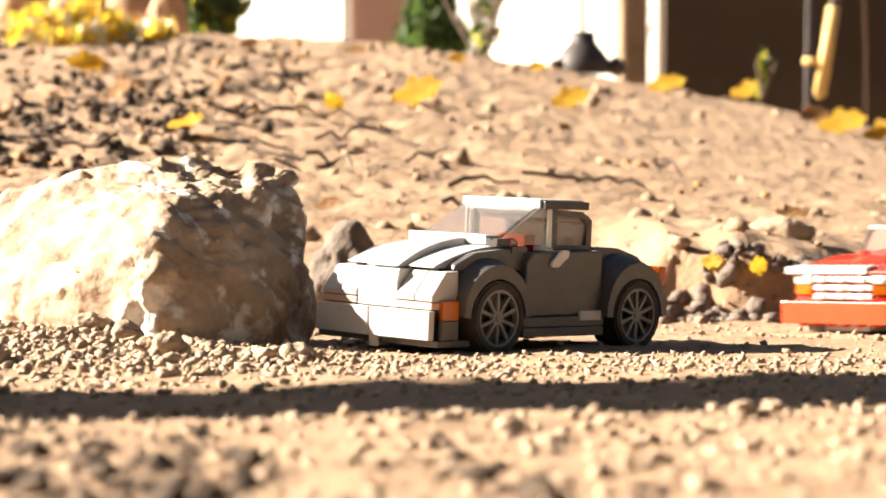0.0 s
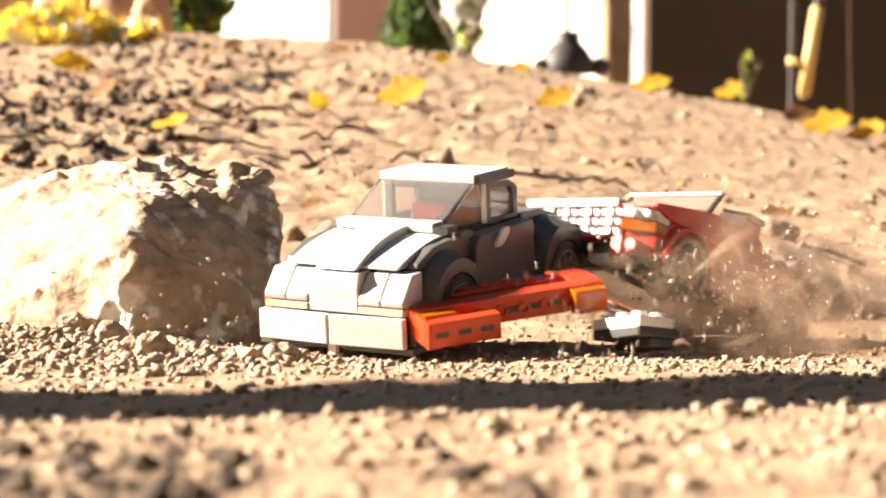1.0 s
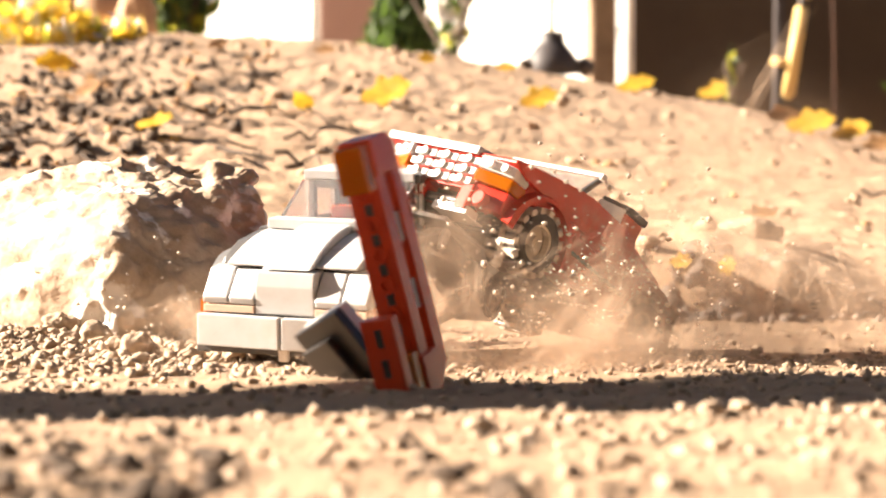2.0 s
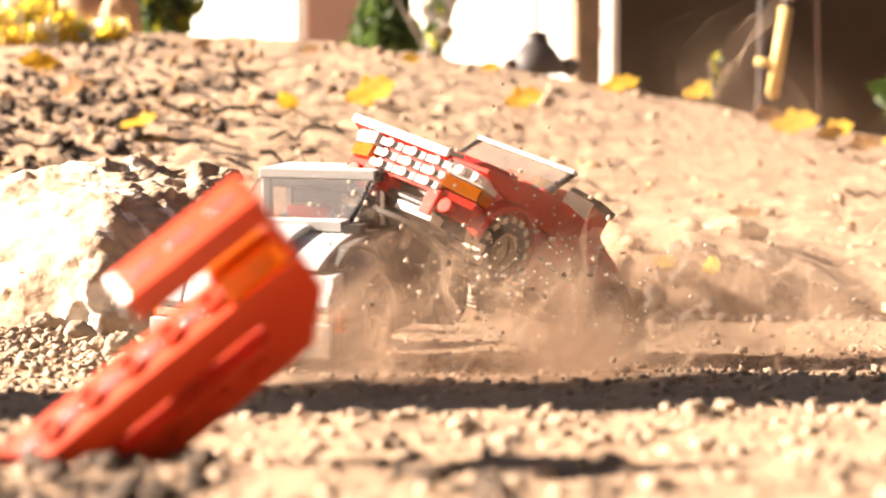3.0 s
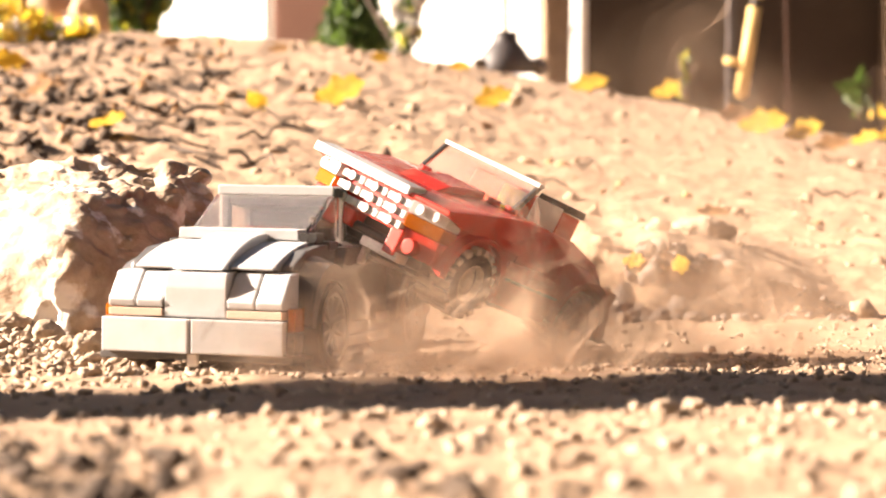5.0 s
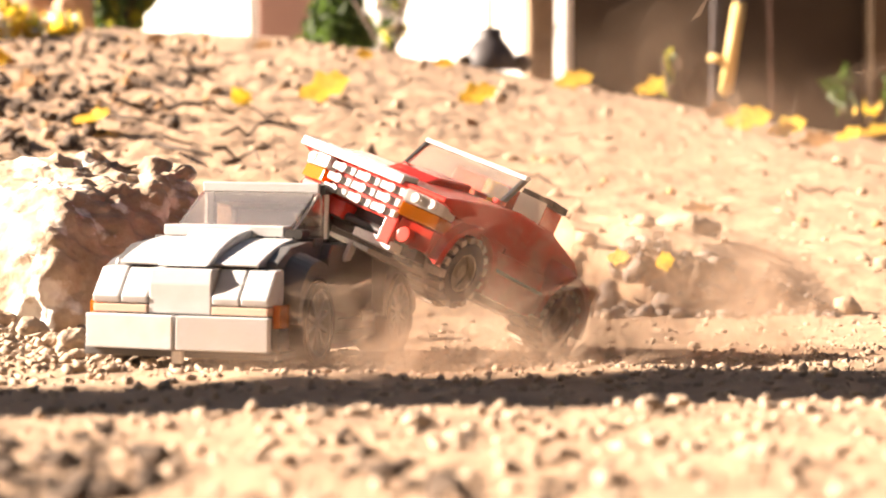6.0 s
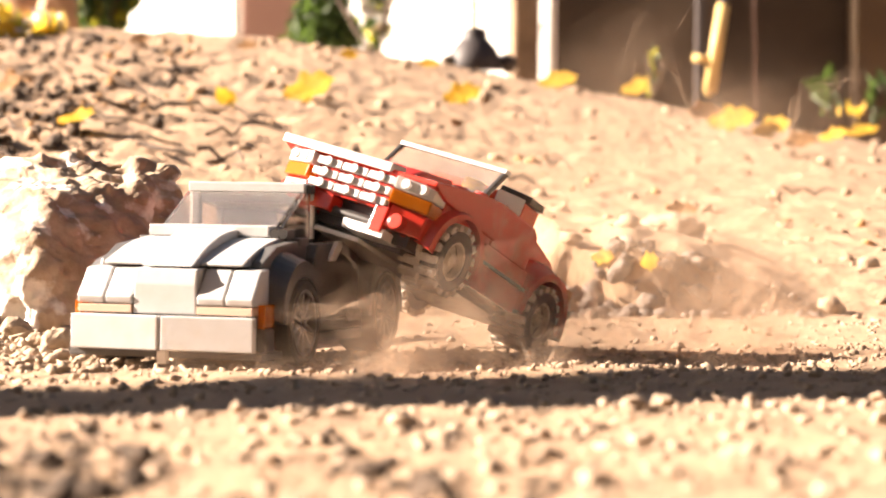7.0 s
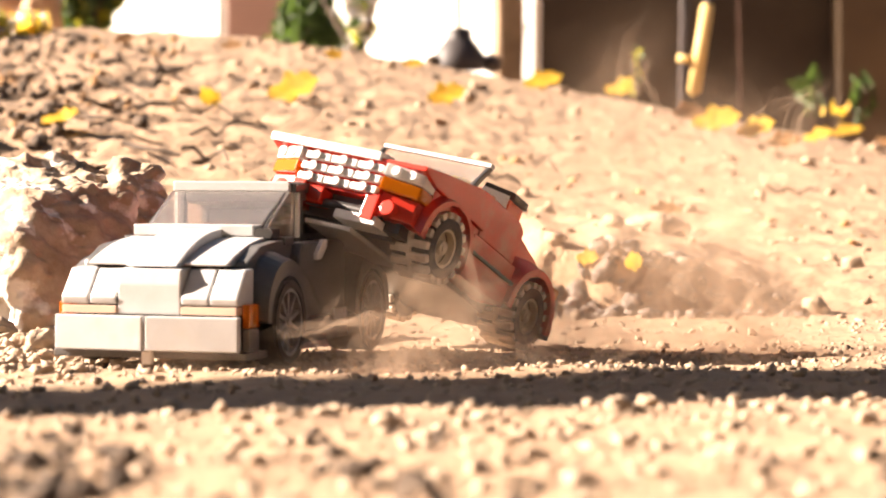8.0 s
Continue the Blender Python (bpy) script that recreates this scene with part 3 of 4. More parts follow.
def loose_bracket():
    ob = empty("toy_bracket", "white plastic plate with studs on a black plate", "toy part")
    part("top_plate", box(-8, 8, -12, 12, 0, 3.6, 0.4), WHITE, ob)
    part("under_plate", box(-10, 8, -12, 12, -3.4, -0.1, 0.4), DARK, ob, "black plate")
    part("under_block", box(-9, 2, -7, 11, -6.6, -3.5, 0.4), DARK, ob, "black block")
    for x in (-4, 4):
        for y in (-8, 0, 8):
            part("stud", drum(2.4, 3.5, 5.3, y, x, 14, 0, "z"), WHITE, ob)
    return ob


silver = sports_car()
red, red_wheels = pickup()
bumper = loose_bumper()
bracket = loose_bracket()


# ---- stones, twigs, leaves ----
def pebble_field(name, spots, mat, label, category, kind="stuff"):
    """Many small uneven stones in one mesh: spots of (x, y, size, sink)."""
    bm = bmesh.new()
    bmesh.ops.create_icosphere(bm, subdivisions=1, radius=1.0)
    bv = np.array([v.co[:] for v in bm.verts])
    bf = np.array([[v.index for v in f.verts] for f in bm.faces])
    bm.free()
    rng = np.random.default_rng(len(spots))
    vs, fs = [], []
    for i, (x, y, s, sink) in enumerate(spots):
        q = bv * (1 + 0.34 * rng.standard_normal((len(bv), 1))) * np.array([1, rng.uniform(0.65, 1.1), rng.uniform(0.5, 0.85)])
        a = rng.uniform(0, 6.28)
        b = rng.uniform(-0.5, 0.5)
        c, sn, cb, sb = math.cos(a), math.sin(a), math.cos(b), math.sin(b)
        q = q @ np.array([[c, -sn, 0], [sn, c, 0], [0, 0, 1]]) @ np.array([[cb, 0, -sb], [0, 1, 0], [sb, 0, cb]])
        z = ground_z(x, y) + s * (0.45 - sink)
        vs.append(q * s + np.array([x, y, z]))
        fs.append(bf + i * len(bv))
    me = bpy.data.meshes.new(name)
    me.from_pydata(np.concatenate(vs).tolist(), [], np.concatenate(fs).tolist())
    me.materials.append(mat)
    for f in me.polygons:
        f.use_smooth = True
    return tagged(new(name, me), label, category, kind=kind)


rnd = random.Random(4)
near = []
while len(near) < 8200:
    x, y = rnd.uniform(-0.26, 0.33), rnd.uniform(-0.47, 0.36)
    if abs(x) > 0.24 * (y + 0.80) + 0.03:
        continue
    heap = math.exp(-((x + 0.16) / 0.10) ** 2 - ((y - 0.0) / 0.06) ** 2)
    band = 0.40 * math.exp(-((y + 0.045 + 0.25 * -x * 0.3) / 0.055) ** 2) + 0.09 * (y < -0.25) + 0.13 * (y < -0.08) + 0.06
    if rnd.random() > band + heap:
        continue
    s = 0.0005 + (0.0020 if y > -0.2 and x < -0.06 else 0.0013) * rnd.random() ** 2.5
    near.append((x, y, s * (1.15 if heap > 0.4 else 1.0), rnd.uniform(0, 0.5)))
pebble_field("gravel", near, PEBBLE, "pale crumbs and small stones scattered on the track", "gravel")
bank = []
while len(bank) < 950:
    d = 1.12 + 2.6 * rnd.random() ** 1.3
    x = rnd.uniform(-0.27, 0.27) * d
    bank.append((x, d - 0.76, (0.0018 + 0.0065 * rnd.random() ** 4) * (0.6 + 0.3 * d), rnd.uniform(0.1, 0.7)))
pebble_field("bank_clods", bank, CLOD, "dry clods of earth lying over the bank", "clods")


def one_stone(name, at, size, seed, mat, label):
    bm = bmesh.new()
    bmesh.ops.create_icosphere(bm, subdivisions=4, radius=1.0)
    for v in bm.verts:
        v.co = Vector((v.co.x * size[0], v.co.y * size[1], v.co.z * size[2]))
    lumps(bm, min(size) * 0.50, 1.1 / max(size), seed, 4)
    ob = part(name, bm, mat, smooth=True)
    ob.location = at
    return tagged(ob, label, "stone", "loose stones")


one_stone("stone", (-0.070, 0.255, 0.020), (0.016, 0.014, 0.024), 2.0, STONE, "dark brown stone standing beside the boulder")
one_stone("stone", (0.155, 0.52, 0.046), (0.018, 0.015, 0.008), 7.0, PEBBLE, "pale rounded stone on the earth ledge")
for i in range(16):
    x, y = rnd.uniform(-0.22, -0.06), rnd.uniform(-0.06, 0.05)
    s = rnd.uniform(0.003, 0.0065)
    one_stone("stone", (x, y, ground_z(x, y) + s * 0.4), (s, s * 0.8, s * 0.7), 11.0 + i, PEBBLE, "small pale stone at the boulder's foot")
for i in range(26):
    y = rnd.uniform(-0.42, -0.25)
    x = rnd.uniform(-0.21, 0.24) * (y + 0.80)
    s = rnd.uniform(0.0013, 0.0030)
    one_stone("stone", (x, y, ground_z(x, y) + s * 0.35), (s, s * 0.8, s * 0.75), 41.0 + i, PEBBLE, "small pale stone on the near earth")


for i in range(30):
    u, v = rnd.uniform(-120, 330) if i < 24 else rnd.uniform(700, 900), rnd.uniform(810, 905)
    d = 4033 * 0.034 / (v - 441)
    x, y = (u - 784) / 4033 * d, d - 0.761
    s = rnd.uniform(0.0009, 0.0026)
    one_stone("soil_clump", (x, y, ground_z(x, y) + s * 0.4), (s * 1.3, s, s * 0.8), 91.0 + i, DARKSOIL, "dark damp clump of soil on the near earth")


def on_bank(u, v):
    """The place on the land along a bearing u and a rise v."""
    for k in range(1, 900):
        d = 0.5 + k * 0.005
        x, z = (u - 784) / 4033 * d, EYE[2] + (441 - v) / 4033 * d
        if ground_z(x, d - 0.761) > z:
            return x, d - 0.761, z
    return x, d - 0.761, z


def litter(name, count, mat, label, size, where):
    spots = []
    while len(spots) < count:
        d = 1.2 + 2.4 * rnd.random()
        x = rnd.uniform(-0.25, 0.25) * d
        if noise.noise(Vector((x * 4.0, d * 2.2, where))) + (0.34 if x < -0.09 * d else -0.30) < rnd.uniform(0.1, 0.5):
            continue
        spots.append((x, d - 0.76, size * (0.35 + 1.0 * rnd.random() ** 2) * (0.5 + 0.3 * d), rnd.uniform(-0.1, 0.4)))
    pebble_field(name, spots, mat, label, "litter")


def clods_on_ledge():
    spots = []
    for i in range(260):
        x = rnd.uniform(0.058, 0.215)
        y = rnd.uniform(0.375, 0.412)
        spots.append((x, y, (0.0015 + 0.0060 * rnd.random() ** 3) * (1.0 if x < 0.16 else 0.6), rnd.uniform(0.0, 0.4)))
    return spots


# clods in dark stone colour, which paints the shade on the ledge face
pebble_field("ledge_clods", clods_on_ledge(), STONE, "broken clods along the earth ledge, darkened for its shade", "clods")
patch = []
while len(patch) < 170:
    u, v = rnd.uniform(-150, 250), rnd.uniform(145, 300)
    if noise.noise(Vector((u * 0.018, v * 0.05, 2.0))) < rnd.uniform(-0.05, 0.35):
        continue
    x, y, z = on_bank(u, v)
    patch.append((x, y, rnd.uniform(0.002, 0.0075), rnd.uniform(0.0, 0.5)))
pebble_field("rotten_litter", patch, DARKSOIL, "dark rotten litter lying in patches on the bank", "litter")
litter("leaf_litter", 560, DARKSOIL, "dark bits of soil and rotten leaves strewn over the bank", 0.0050, 3.0)
litter("dry_litter", 420, LEAF2, "brown bits of dry leaves strewn over the bank", 0.0048, 8.0)
near_bits = []
while len(near_bits) < 420:
    u, v = rnd.uniform(-130, 1700), rnd.uniform(770, 930)
    if noise.noise(Vector((u * 0.011, v * 0.02, 5.0))) + (0.25 if u < 260 else -0.25) < rnd.uniform(0.0, 0.4):
        continue
    d = 4033 * 0.034 / (v - 441)
    near_bits.append(((u - 784) / 4033 * d, d - 0.761, rnd.uniform(0.0004, 0.0014), 0.2))
pebble_field("soil_crumbs", near_bits, DARKSOIL, "dark damp crumbs of soil on the near earth", "soil")


def twig(points, r, label="thin dark twig lying on the bank"):
    cu = bpy.data.curves.new("twig", "CURVE")
    cu.dimensions = "3D"
    cu.bevel_depth = r
    cu.bevel_resolution = 2
    sp = cu.splines.new("POLY")
    sp.points.add(len(points) - 1)
    for k, p in enumerate(points):
        sp.points[k].co = (*p, 1)
        sp.points[k].radius = 1.0 - 0.6 * k / len(points)
    ob = new("twig_curve", cu)
    me = bpy.data.meshes.new_from_object(ob)
    bpy.data.objects.remove(ob)
    me.materials.append(TWIG)
    return tagged(new("twig", me), label, "twig", "twigs on the bank")


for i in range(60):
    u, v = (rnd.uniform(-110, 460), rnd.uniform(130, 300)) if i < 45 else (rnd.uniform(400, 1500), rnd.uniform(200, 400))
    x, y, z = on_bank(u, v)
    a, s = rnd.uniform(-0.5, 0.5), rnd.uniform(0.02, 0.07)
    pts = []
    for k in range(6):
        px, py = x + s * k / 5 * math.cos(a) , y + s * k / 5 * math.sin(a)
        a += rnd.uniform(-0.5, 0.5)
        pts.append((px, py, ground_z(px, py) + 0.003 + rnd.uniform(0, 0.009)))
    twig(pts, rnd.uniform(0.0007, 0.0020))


def leaf(at, size, turn, tilt, mat, label, lobes=1):
    """A curled dry leaf with a midrib fold."""
    bm = bmesh.new()
    n, rows = 10, []
    for i in range(n + 1):
        t = i / n
        w = math.sin(math.pi * min(1, t * 0.96 + 0.02)) ** 0.8 * 0.34 * (1 + (0.28 * math.sin(t * 18) if lobes else 0.06 * math.sin(t * 25)))
        rows.append([bm.verts.new(Vector((t - 0.5, k * w, 0.20 * abs(k) * w + 0.25 * (t - 0.5) ** 2 + 0.03 * math.sin(9 * t + 3 * k))) * size) for k in (-1, -0.5, 0, 0.5, 1)])
    for p, q in zip(rows, rows[1:]):
        for k in range(4):
            bm.faces.new((p[k], p[k + 1], q[k + 1], q[k]))
    bmesh.ops.solidify(bm, geom=list(bm.faces), thickness=0.0006)
    ob = part("leaf", bm, mat, smooth=True)
    ob.matrix_world = pose(at[0], at[1], at[2], tilt, rnd.uniform(-20, 10), turn)
    return tagged(ob, label, "leaf", "fallen leaves")


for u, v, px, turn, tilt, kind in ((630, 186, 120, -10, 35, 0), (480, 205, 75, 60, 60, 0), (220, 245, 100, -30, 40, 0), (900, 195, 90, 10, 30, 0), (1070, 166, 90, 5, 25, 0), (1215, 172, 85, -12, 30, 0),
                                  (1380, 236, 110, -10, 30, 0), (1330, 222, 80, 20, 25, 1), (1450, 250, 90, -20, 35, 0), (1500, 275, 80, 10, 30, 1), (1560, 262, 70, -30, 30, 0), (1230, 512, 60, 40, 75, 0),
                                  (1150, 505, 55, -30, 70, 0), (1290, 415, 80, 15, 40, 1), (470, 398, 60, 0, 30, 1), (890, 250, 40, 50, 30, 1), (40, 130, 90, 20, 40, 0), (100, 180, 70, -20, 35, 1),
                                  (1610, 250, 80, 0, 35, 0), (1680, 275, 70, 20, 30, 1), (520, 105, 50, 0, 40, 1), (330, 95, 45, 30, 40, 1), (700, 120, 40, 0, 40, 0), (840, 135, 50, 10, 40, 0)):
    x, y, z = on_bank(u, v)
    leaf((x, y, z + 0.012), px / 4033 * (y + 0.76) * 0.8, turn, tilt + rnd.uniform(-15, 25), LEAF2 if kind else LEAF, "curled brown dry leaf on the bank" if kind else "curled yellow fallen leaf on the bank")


# ---- what stands behind the bank ----
def far(u, d):
    return (u - 784) / 4033 * d


def hgt(v, d):
    return EYE[2] + (441 - v) / 4033 * d


def wall_block(name, u0, u1, d, top, mat, label, turn=0.0, thick=0.08, sink=0.1):
    x0, x1 = far(u0, d), far(u1, d)
    bm = bmesh.new()
    bmesh.ops.create_cube(bm, size=1.0)
    for v in bm.verts:
        v.co = Vector((v.co.x * (x1 - x0), v.co.y * thick, v.co.z * (top - sink)))
    bmesh.ops.bevel(bm, geom=list(bm.edges), offset=0.006, segments=2, affect="EDGES")
    ob = part(name, bm, mat)
    ob.matrix_world = pose((x0 + x1) / 2, d - 0.76, (top + sink) / 2, 0, 0, turn)
    return tagged(ob, label, "wall", kind="structure")


wall_block("wall_1", 1045, 2400, 5.4, 2.4, PLASTER, "plastered garden wall, its brown darkened for shade")
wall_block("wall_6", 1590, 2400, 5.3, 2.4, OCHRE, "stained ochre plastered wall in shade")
wall_block("wall_2", 515, 640, 5.6, 0.72, PINK, "pinkish plastered house wall in shade")
wall_block("wall_3", 250, 560, 6.6, 0.85, PAINT, "white-painted house wall in full sun", turn=-40)
wall_block("wall_4", 660, 1060, 6.6, 1.6, PAINT, "white-painted house wall in full sun", turn=-40)


def post(name, u0, u1, d, v_foot, top, mat, label, lean=0.0, round_=False, turn=12):
    w = far(u1, d) - far(u0, d)
    z0 = hgt(v_foot, d) - 0.05
    bm = bmesh.new()
    if round_:
        bmesh.ops.create_cone(bm, cap_ends=True, segments=20, radius1=w / 2, radius2=w / 2, depth=1.0)
        for v in bm.verts:
            v.co.z *= top - z0
    else:
        bmesh.ops.create_cube(bm, size=1.0)
        for v in bm.verts:
            v.co = Vector((v.co.x * w, v.co.y * w, v.co.z * (top - z0)))
        bmesh.ops.bevel(bm, geom=list(bm.edges), offset=0.004, segments=2, affect="EDGES")
    bm.transform(Matrix.Translation((0, 0, (top - z0) / 2)))
    ob = part(name, bm, mat, smooth=round_)
    ob.matrix_world = pose(far((u0 + u1) / 2, d), d - 0.76, z0, 0, lean, 0 if round_ else turn)
    return tagged(ob, label, "post", "posts behind the bank")


post("post", 985, 1040, 4.6, 130, 1.6, WOOD, "thick brown wooden post behind the bank")
post("post", 1037, 1064, 4.2, 152, 1.6, PAINT, "white-painted square post in the sun", 0.6, False, -25)
post("post", 1418, 1426, 4.7, 195, 1.6, RUST, "thin reddish iron post by the wall", -1)
post("post", 1312, 1330, 5.0, 180, 1.6, IRON, "dark thin post by the wall", 1)



def stake():
    d = 4.0
    ob = empty("yellow_stake", "pale yellow wooden stake with a side peg", "stake")
    s = d / 4033
    bm = bmesh.new()
    bmesh.ops.create_cone(bm, cap_ends=True, segments=16, radius1=12 * s, radius2=12 * s, depth=170 * s)
    bmesh.ops.bevel(bm, geom=[e for e in bm.edges if len(e.link_faces) == 2 and abs(e.verts[0].co.z - e.verts[1].co.z) < 1e-6], offset=6 * s, segments=3, affect="EDGES")
    bm.transform(Matrix.Translation((0, 0, 85 * s)))
    part("shaft", bm, STRAW, ob, smooth=True)
    bm = bmesh.new()
    bmesh.ops.create_cone(bm, cap_ends=True, segments=14, radius1=7 * s, radius2=7 * s, depth=34 * s)
    bm.transform(Matrix.Translation((-22 * s, 0, 62 * s)) @ pose(0, 0, 0, 0, 90))
    part("peg", bm, STRAW, ob, smooth=True)
    bm = bmesh.new()
    bmesh.ops.create_cone(bm, cap_ends=True, segments=16, radius1=11 * s, radius2=11 * s, depth=200 * s)
    bm.transform(Matrix.Translation((0, 0, 280 * s)))
    part("upper_shaft", bm, STRAW, ob, smooth=True)
    bm = bmesh.new()
    bmesh.ops.create_cone(bm, cap_ends=True, segments=16, radius1=8 * s, radius2=8 * s, depth=60 * s)
    bm.transform(Matrix.Translation((0, 0, 175 * s)))
    part("dark_joint", bm, IRON, ob, smooth=True)
    ob.matrix_world = pose(far(1338, d), d - 0.76, hgt(176, d), 0, 9, 0)
    return ob


stake()


def plunger():
    d = 4.0
    s = d / 4033
    ob = empty("plunger", "black rubber plunger with a thin wooden handle", "plunger")
    prof = [(44, 0), (45, 8), (42, 20), (34, 34), (24, 46), (20, 50), (20, 62), (17, 66), (0, 66)]
    bm = bmesh.new()
    n, rows = 28, []
    for r, z in prof:
        rows.append([bm.verts.new(Vector((r * math.cos(k * 6.2832 / n), r * math.sin(k * 6.2832 / n), z)) * s) for k in range(n)])
    for p, q in zip(rows, rows[1:]):
        for k in range(n):
            bm.faces.new((p[k], p[(k + 1) % n], q[(k + 1) % n], q[k]))
    bmesh.ops.remove_doubles(bm, verts=bm.verts, dist=1e-6)
    part("cup", bm, IRON, ob, smooth=True)
    bm = bmesh.new()
    bmesh.ops.create_cone(bm, cap_ends=True, segments=14, radius1=4 * s, radius2=4 * s, depth=360 * s)
    bm.transform(Matrix.Translation((0, 0, 245 * s)))
    part("handle", bm, STRAW, ob, "pale wooden handle", smooth=True)
    bm = bmesh.new()
    bmesh.ops.create_icosphere(bm, subdivisions=3, radius=16 * s)
    bm.transform(Matrix.Translation((52 * s, 0, 10 * s)))
    part("rim_lump", lumps(bm, 0.004, 40), IRON, ob, smooth=True)
    ob.matrix_world = pose(far(922, d), d - 0.76, hgt(130, d), 0, 0, 0)
    ob.scale = (1.1, 1.1, 1.1)
    return ob


plunger()


def clump(name, u, v, d, w, h, count, size, mats, label, category="bush", cone=False, stem=True):
    """A shrub: short limbs and many separate small leaves, thinner towards its edge."""
    s = d / 4033
    ob = empty(name, label, category)
    ob.matrix_world = pose(far(u, d), d - 0.76, hgt(v, d), 0, 0, 0)
    if stem:
        for k in range(5):
            b = bmesh.new()
            bmesh.ops.create_cone(b, cap_ends=True, segments=8, radius1=5 * s, radius2=2 * s, depth=h * 0.8 * s)
            b.transform(pose(0, 0, 0, rnd.uniform(-25, 25), rnd.uniform(-30, 30), 0) @ Matrix.Translation((0, 0, h * 0.4 * s)))
            part("branch", b, BARK, ob)
    for m, share in mats:
        vs, fs = [], []
        for i in range(int(count * share)):
            while True:
                a, b, c = rnd.uniform(-1, 1), rnd.uniform(-1, 1), rnd.uniform(0, 1)
                r = math.hypot(a, b)
                lim = (1 - c) if cone else math.sqrt(max(0, 1 - (2 * c - 1) ** 2)) * (0.75 + 0.25 * noise.noise(Vector((a * 3, b * 3, c * 3 + u))))
                if r < lim:
                    break
            p = Vector((a * w / 2, b * w / 2, c * h)) * s
            q = Euler((rnd.uniform(0, 6), rnd.uniform(0, 6), rnd.uniform(0, 6))).to_matrix()
            z = size * rnd.uniform(0.6, 1.3) * s
            k0 = len(vs)
            for co in ((-1, 0, 0), (-0.2, 0.42, 0.12), (1, 0, 0), (-0.2, -0.42, 0.12)):
                vs.append(tuple(p + q @ (Vector(co) * z)))
            fs += [(k0, k0 + 1, k0 + 2), (k0, k0 + 2, k0 + 3)]
        me = bpy.data.meshes.new("foliage")
        me.from_pydata(vs, [], fs)
        me.materials.append(m)
        f = new("foliage", me)
        f.parent = ob
        tagged(f, kind="stuff")
    return ob


clump("bush", 262, 80, 4.3, 170, 200, 900, 16, ((GREEN, 0.75), (LIME, 0.25)), "dark green leafy bush behind the bank")
clump("conifer", 655, 96, 4.5, 150, 260, 1100, 14, ((GREEN, 1.0),), "dark green conifer branch hanging behind the bank", "shrub", True)
clump("flowering_bush", 745, 118, 4.3, 90, 260, 300, 17, ((GREEN, 0.25), (LIME, 0.2), (PAINT, 0.55)), "green bush with pale flowers behind the bank")
# the white share in these two plants paints leaves bleached by sunlight
clump("yellow_plant", 10, 122, 3.25, 330, 122, 900, 17, ((LEAF, 0.55), (LIME, 0.2), (PAINT, 0.25)), "yellow leafy plant on the bank's crest, white leaves standing for sunlit ones", "plant")
clump("yellow_plant", 165, 112, 3.35, 90, 90, 46, 26, ((LEAF, 0.5), (PAINT, 0.5)), "yellow leaves on the bank's crest, half coloured white as if sunlit", "plant")
clump("grass_tuft", 1238, 172, 4.3, 18, 84, 16, 18, ((LIME, 0.6), (GREEN, 0.4)), "thin green shoots by the wall", "plant")
clump("green_plant", 1545, 205, 4.4, 46, 66, 14, 34, ((GREEN, 1.0),), "broad-leaved green plant by the wall", "plant")
clump("green_plant", 1640, 210, 4.4, 46, 70, 12, 34, ((GREEN, 1.0),), "broad-leaved green plant by the wall", "plant")
clump("yellow_plant", 1590, 212, 4.2, 56, 22, 9, 14, ((LEAF, 1.0),), "yellow fallen leaves heaped by the wall", "plant", stem=False)


def pot(u, v, d, r, h):
    s = d / 4033
    ob = empty("garden_stone", "sunlit rounded tan garden stone behind the bank", "stone", "garden stones")
    bm = bmesh.new()
    bmesh.ops.create_icosphere(bm, subdivisions=4, radius=1.0)
    for vv in bm.verts:
        vv.co = Vector((vv.co.x * r * s, vv.co.y * r * s, vv.co.z * h * s))
    lumps(bm, r * s * 0.2, 0.8 / (r * s), u, 4)
    part("stone_body", bm, TERRA, ob, smooth=True)
    ob.matrix_world = pose(far(u, d), d - 0.76, hgt(v, d), 0, 0, 0)
    return ob


pot(30, 50, 4.1, 60, 70)
pot(120, 50, 4.1, 62, 70)
pot(185, 52, 4.0, 36, 70)
pot(-70, 40, 4.2, 60, 90)


# ---- the rail that throws the long shadow over the track (stands out of view) ----
def rail():
    ob = empty("garden_rail", "weathered wooden garden rail on two posts", "fence")
    h = 0.60
    k = h / math.tan(radians(SUN_EL))
    cx, cy = -0.007 - k * math.cos(radians(SUN_TRAVEL)), -0.214 - k * math.sin(radians(SUN_TRAVEL))
    a = math.atan2(0.080, 0.212)
    bm = bmesh.new()
    bmesh.ops.create_cube(bm, size=1.0)
    for v in bm.verts:
        v.co = Vector((v.co.x * 1.3, v.co.y * RAIL_W, v.co.z * 0.02))
    bmesh.ops.subdivide_edges(bm, edges=bm.edges, cuts=24, use_grid_fill=True)
    lumps(bm, 0.004, 9, 5.0, 3)
    part("rail", bm, WOOD, ob)
    for x in (-0.62, -0.40):
        b = bmesh.new()
        bmesh.ops.create_cube(b, size=1.0)
        for v in b.verts:
            v.co = Vector((x + v.co.x * 0.05, v.co.y * 0.05, -h / 2 - 0.01 + v.co.z * h))
        part("rail_post", b, WOOD, ob)
    ob.matrix_world = pose(cx, cy, h, 0, 0, math.degrees(a))
    return ob


RAIL_W = 0.128
rail()


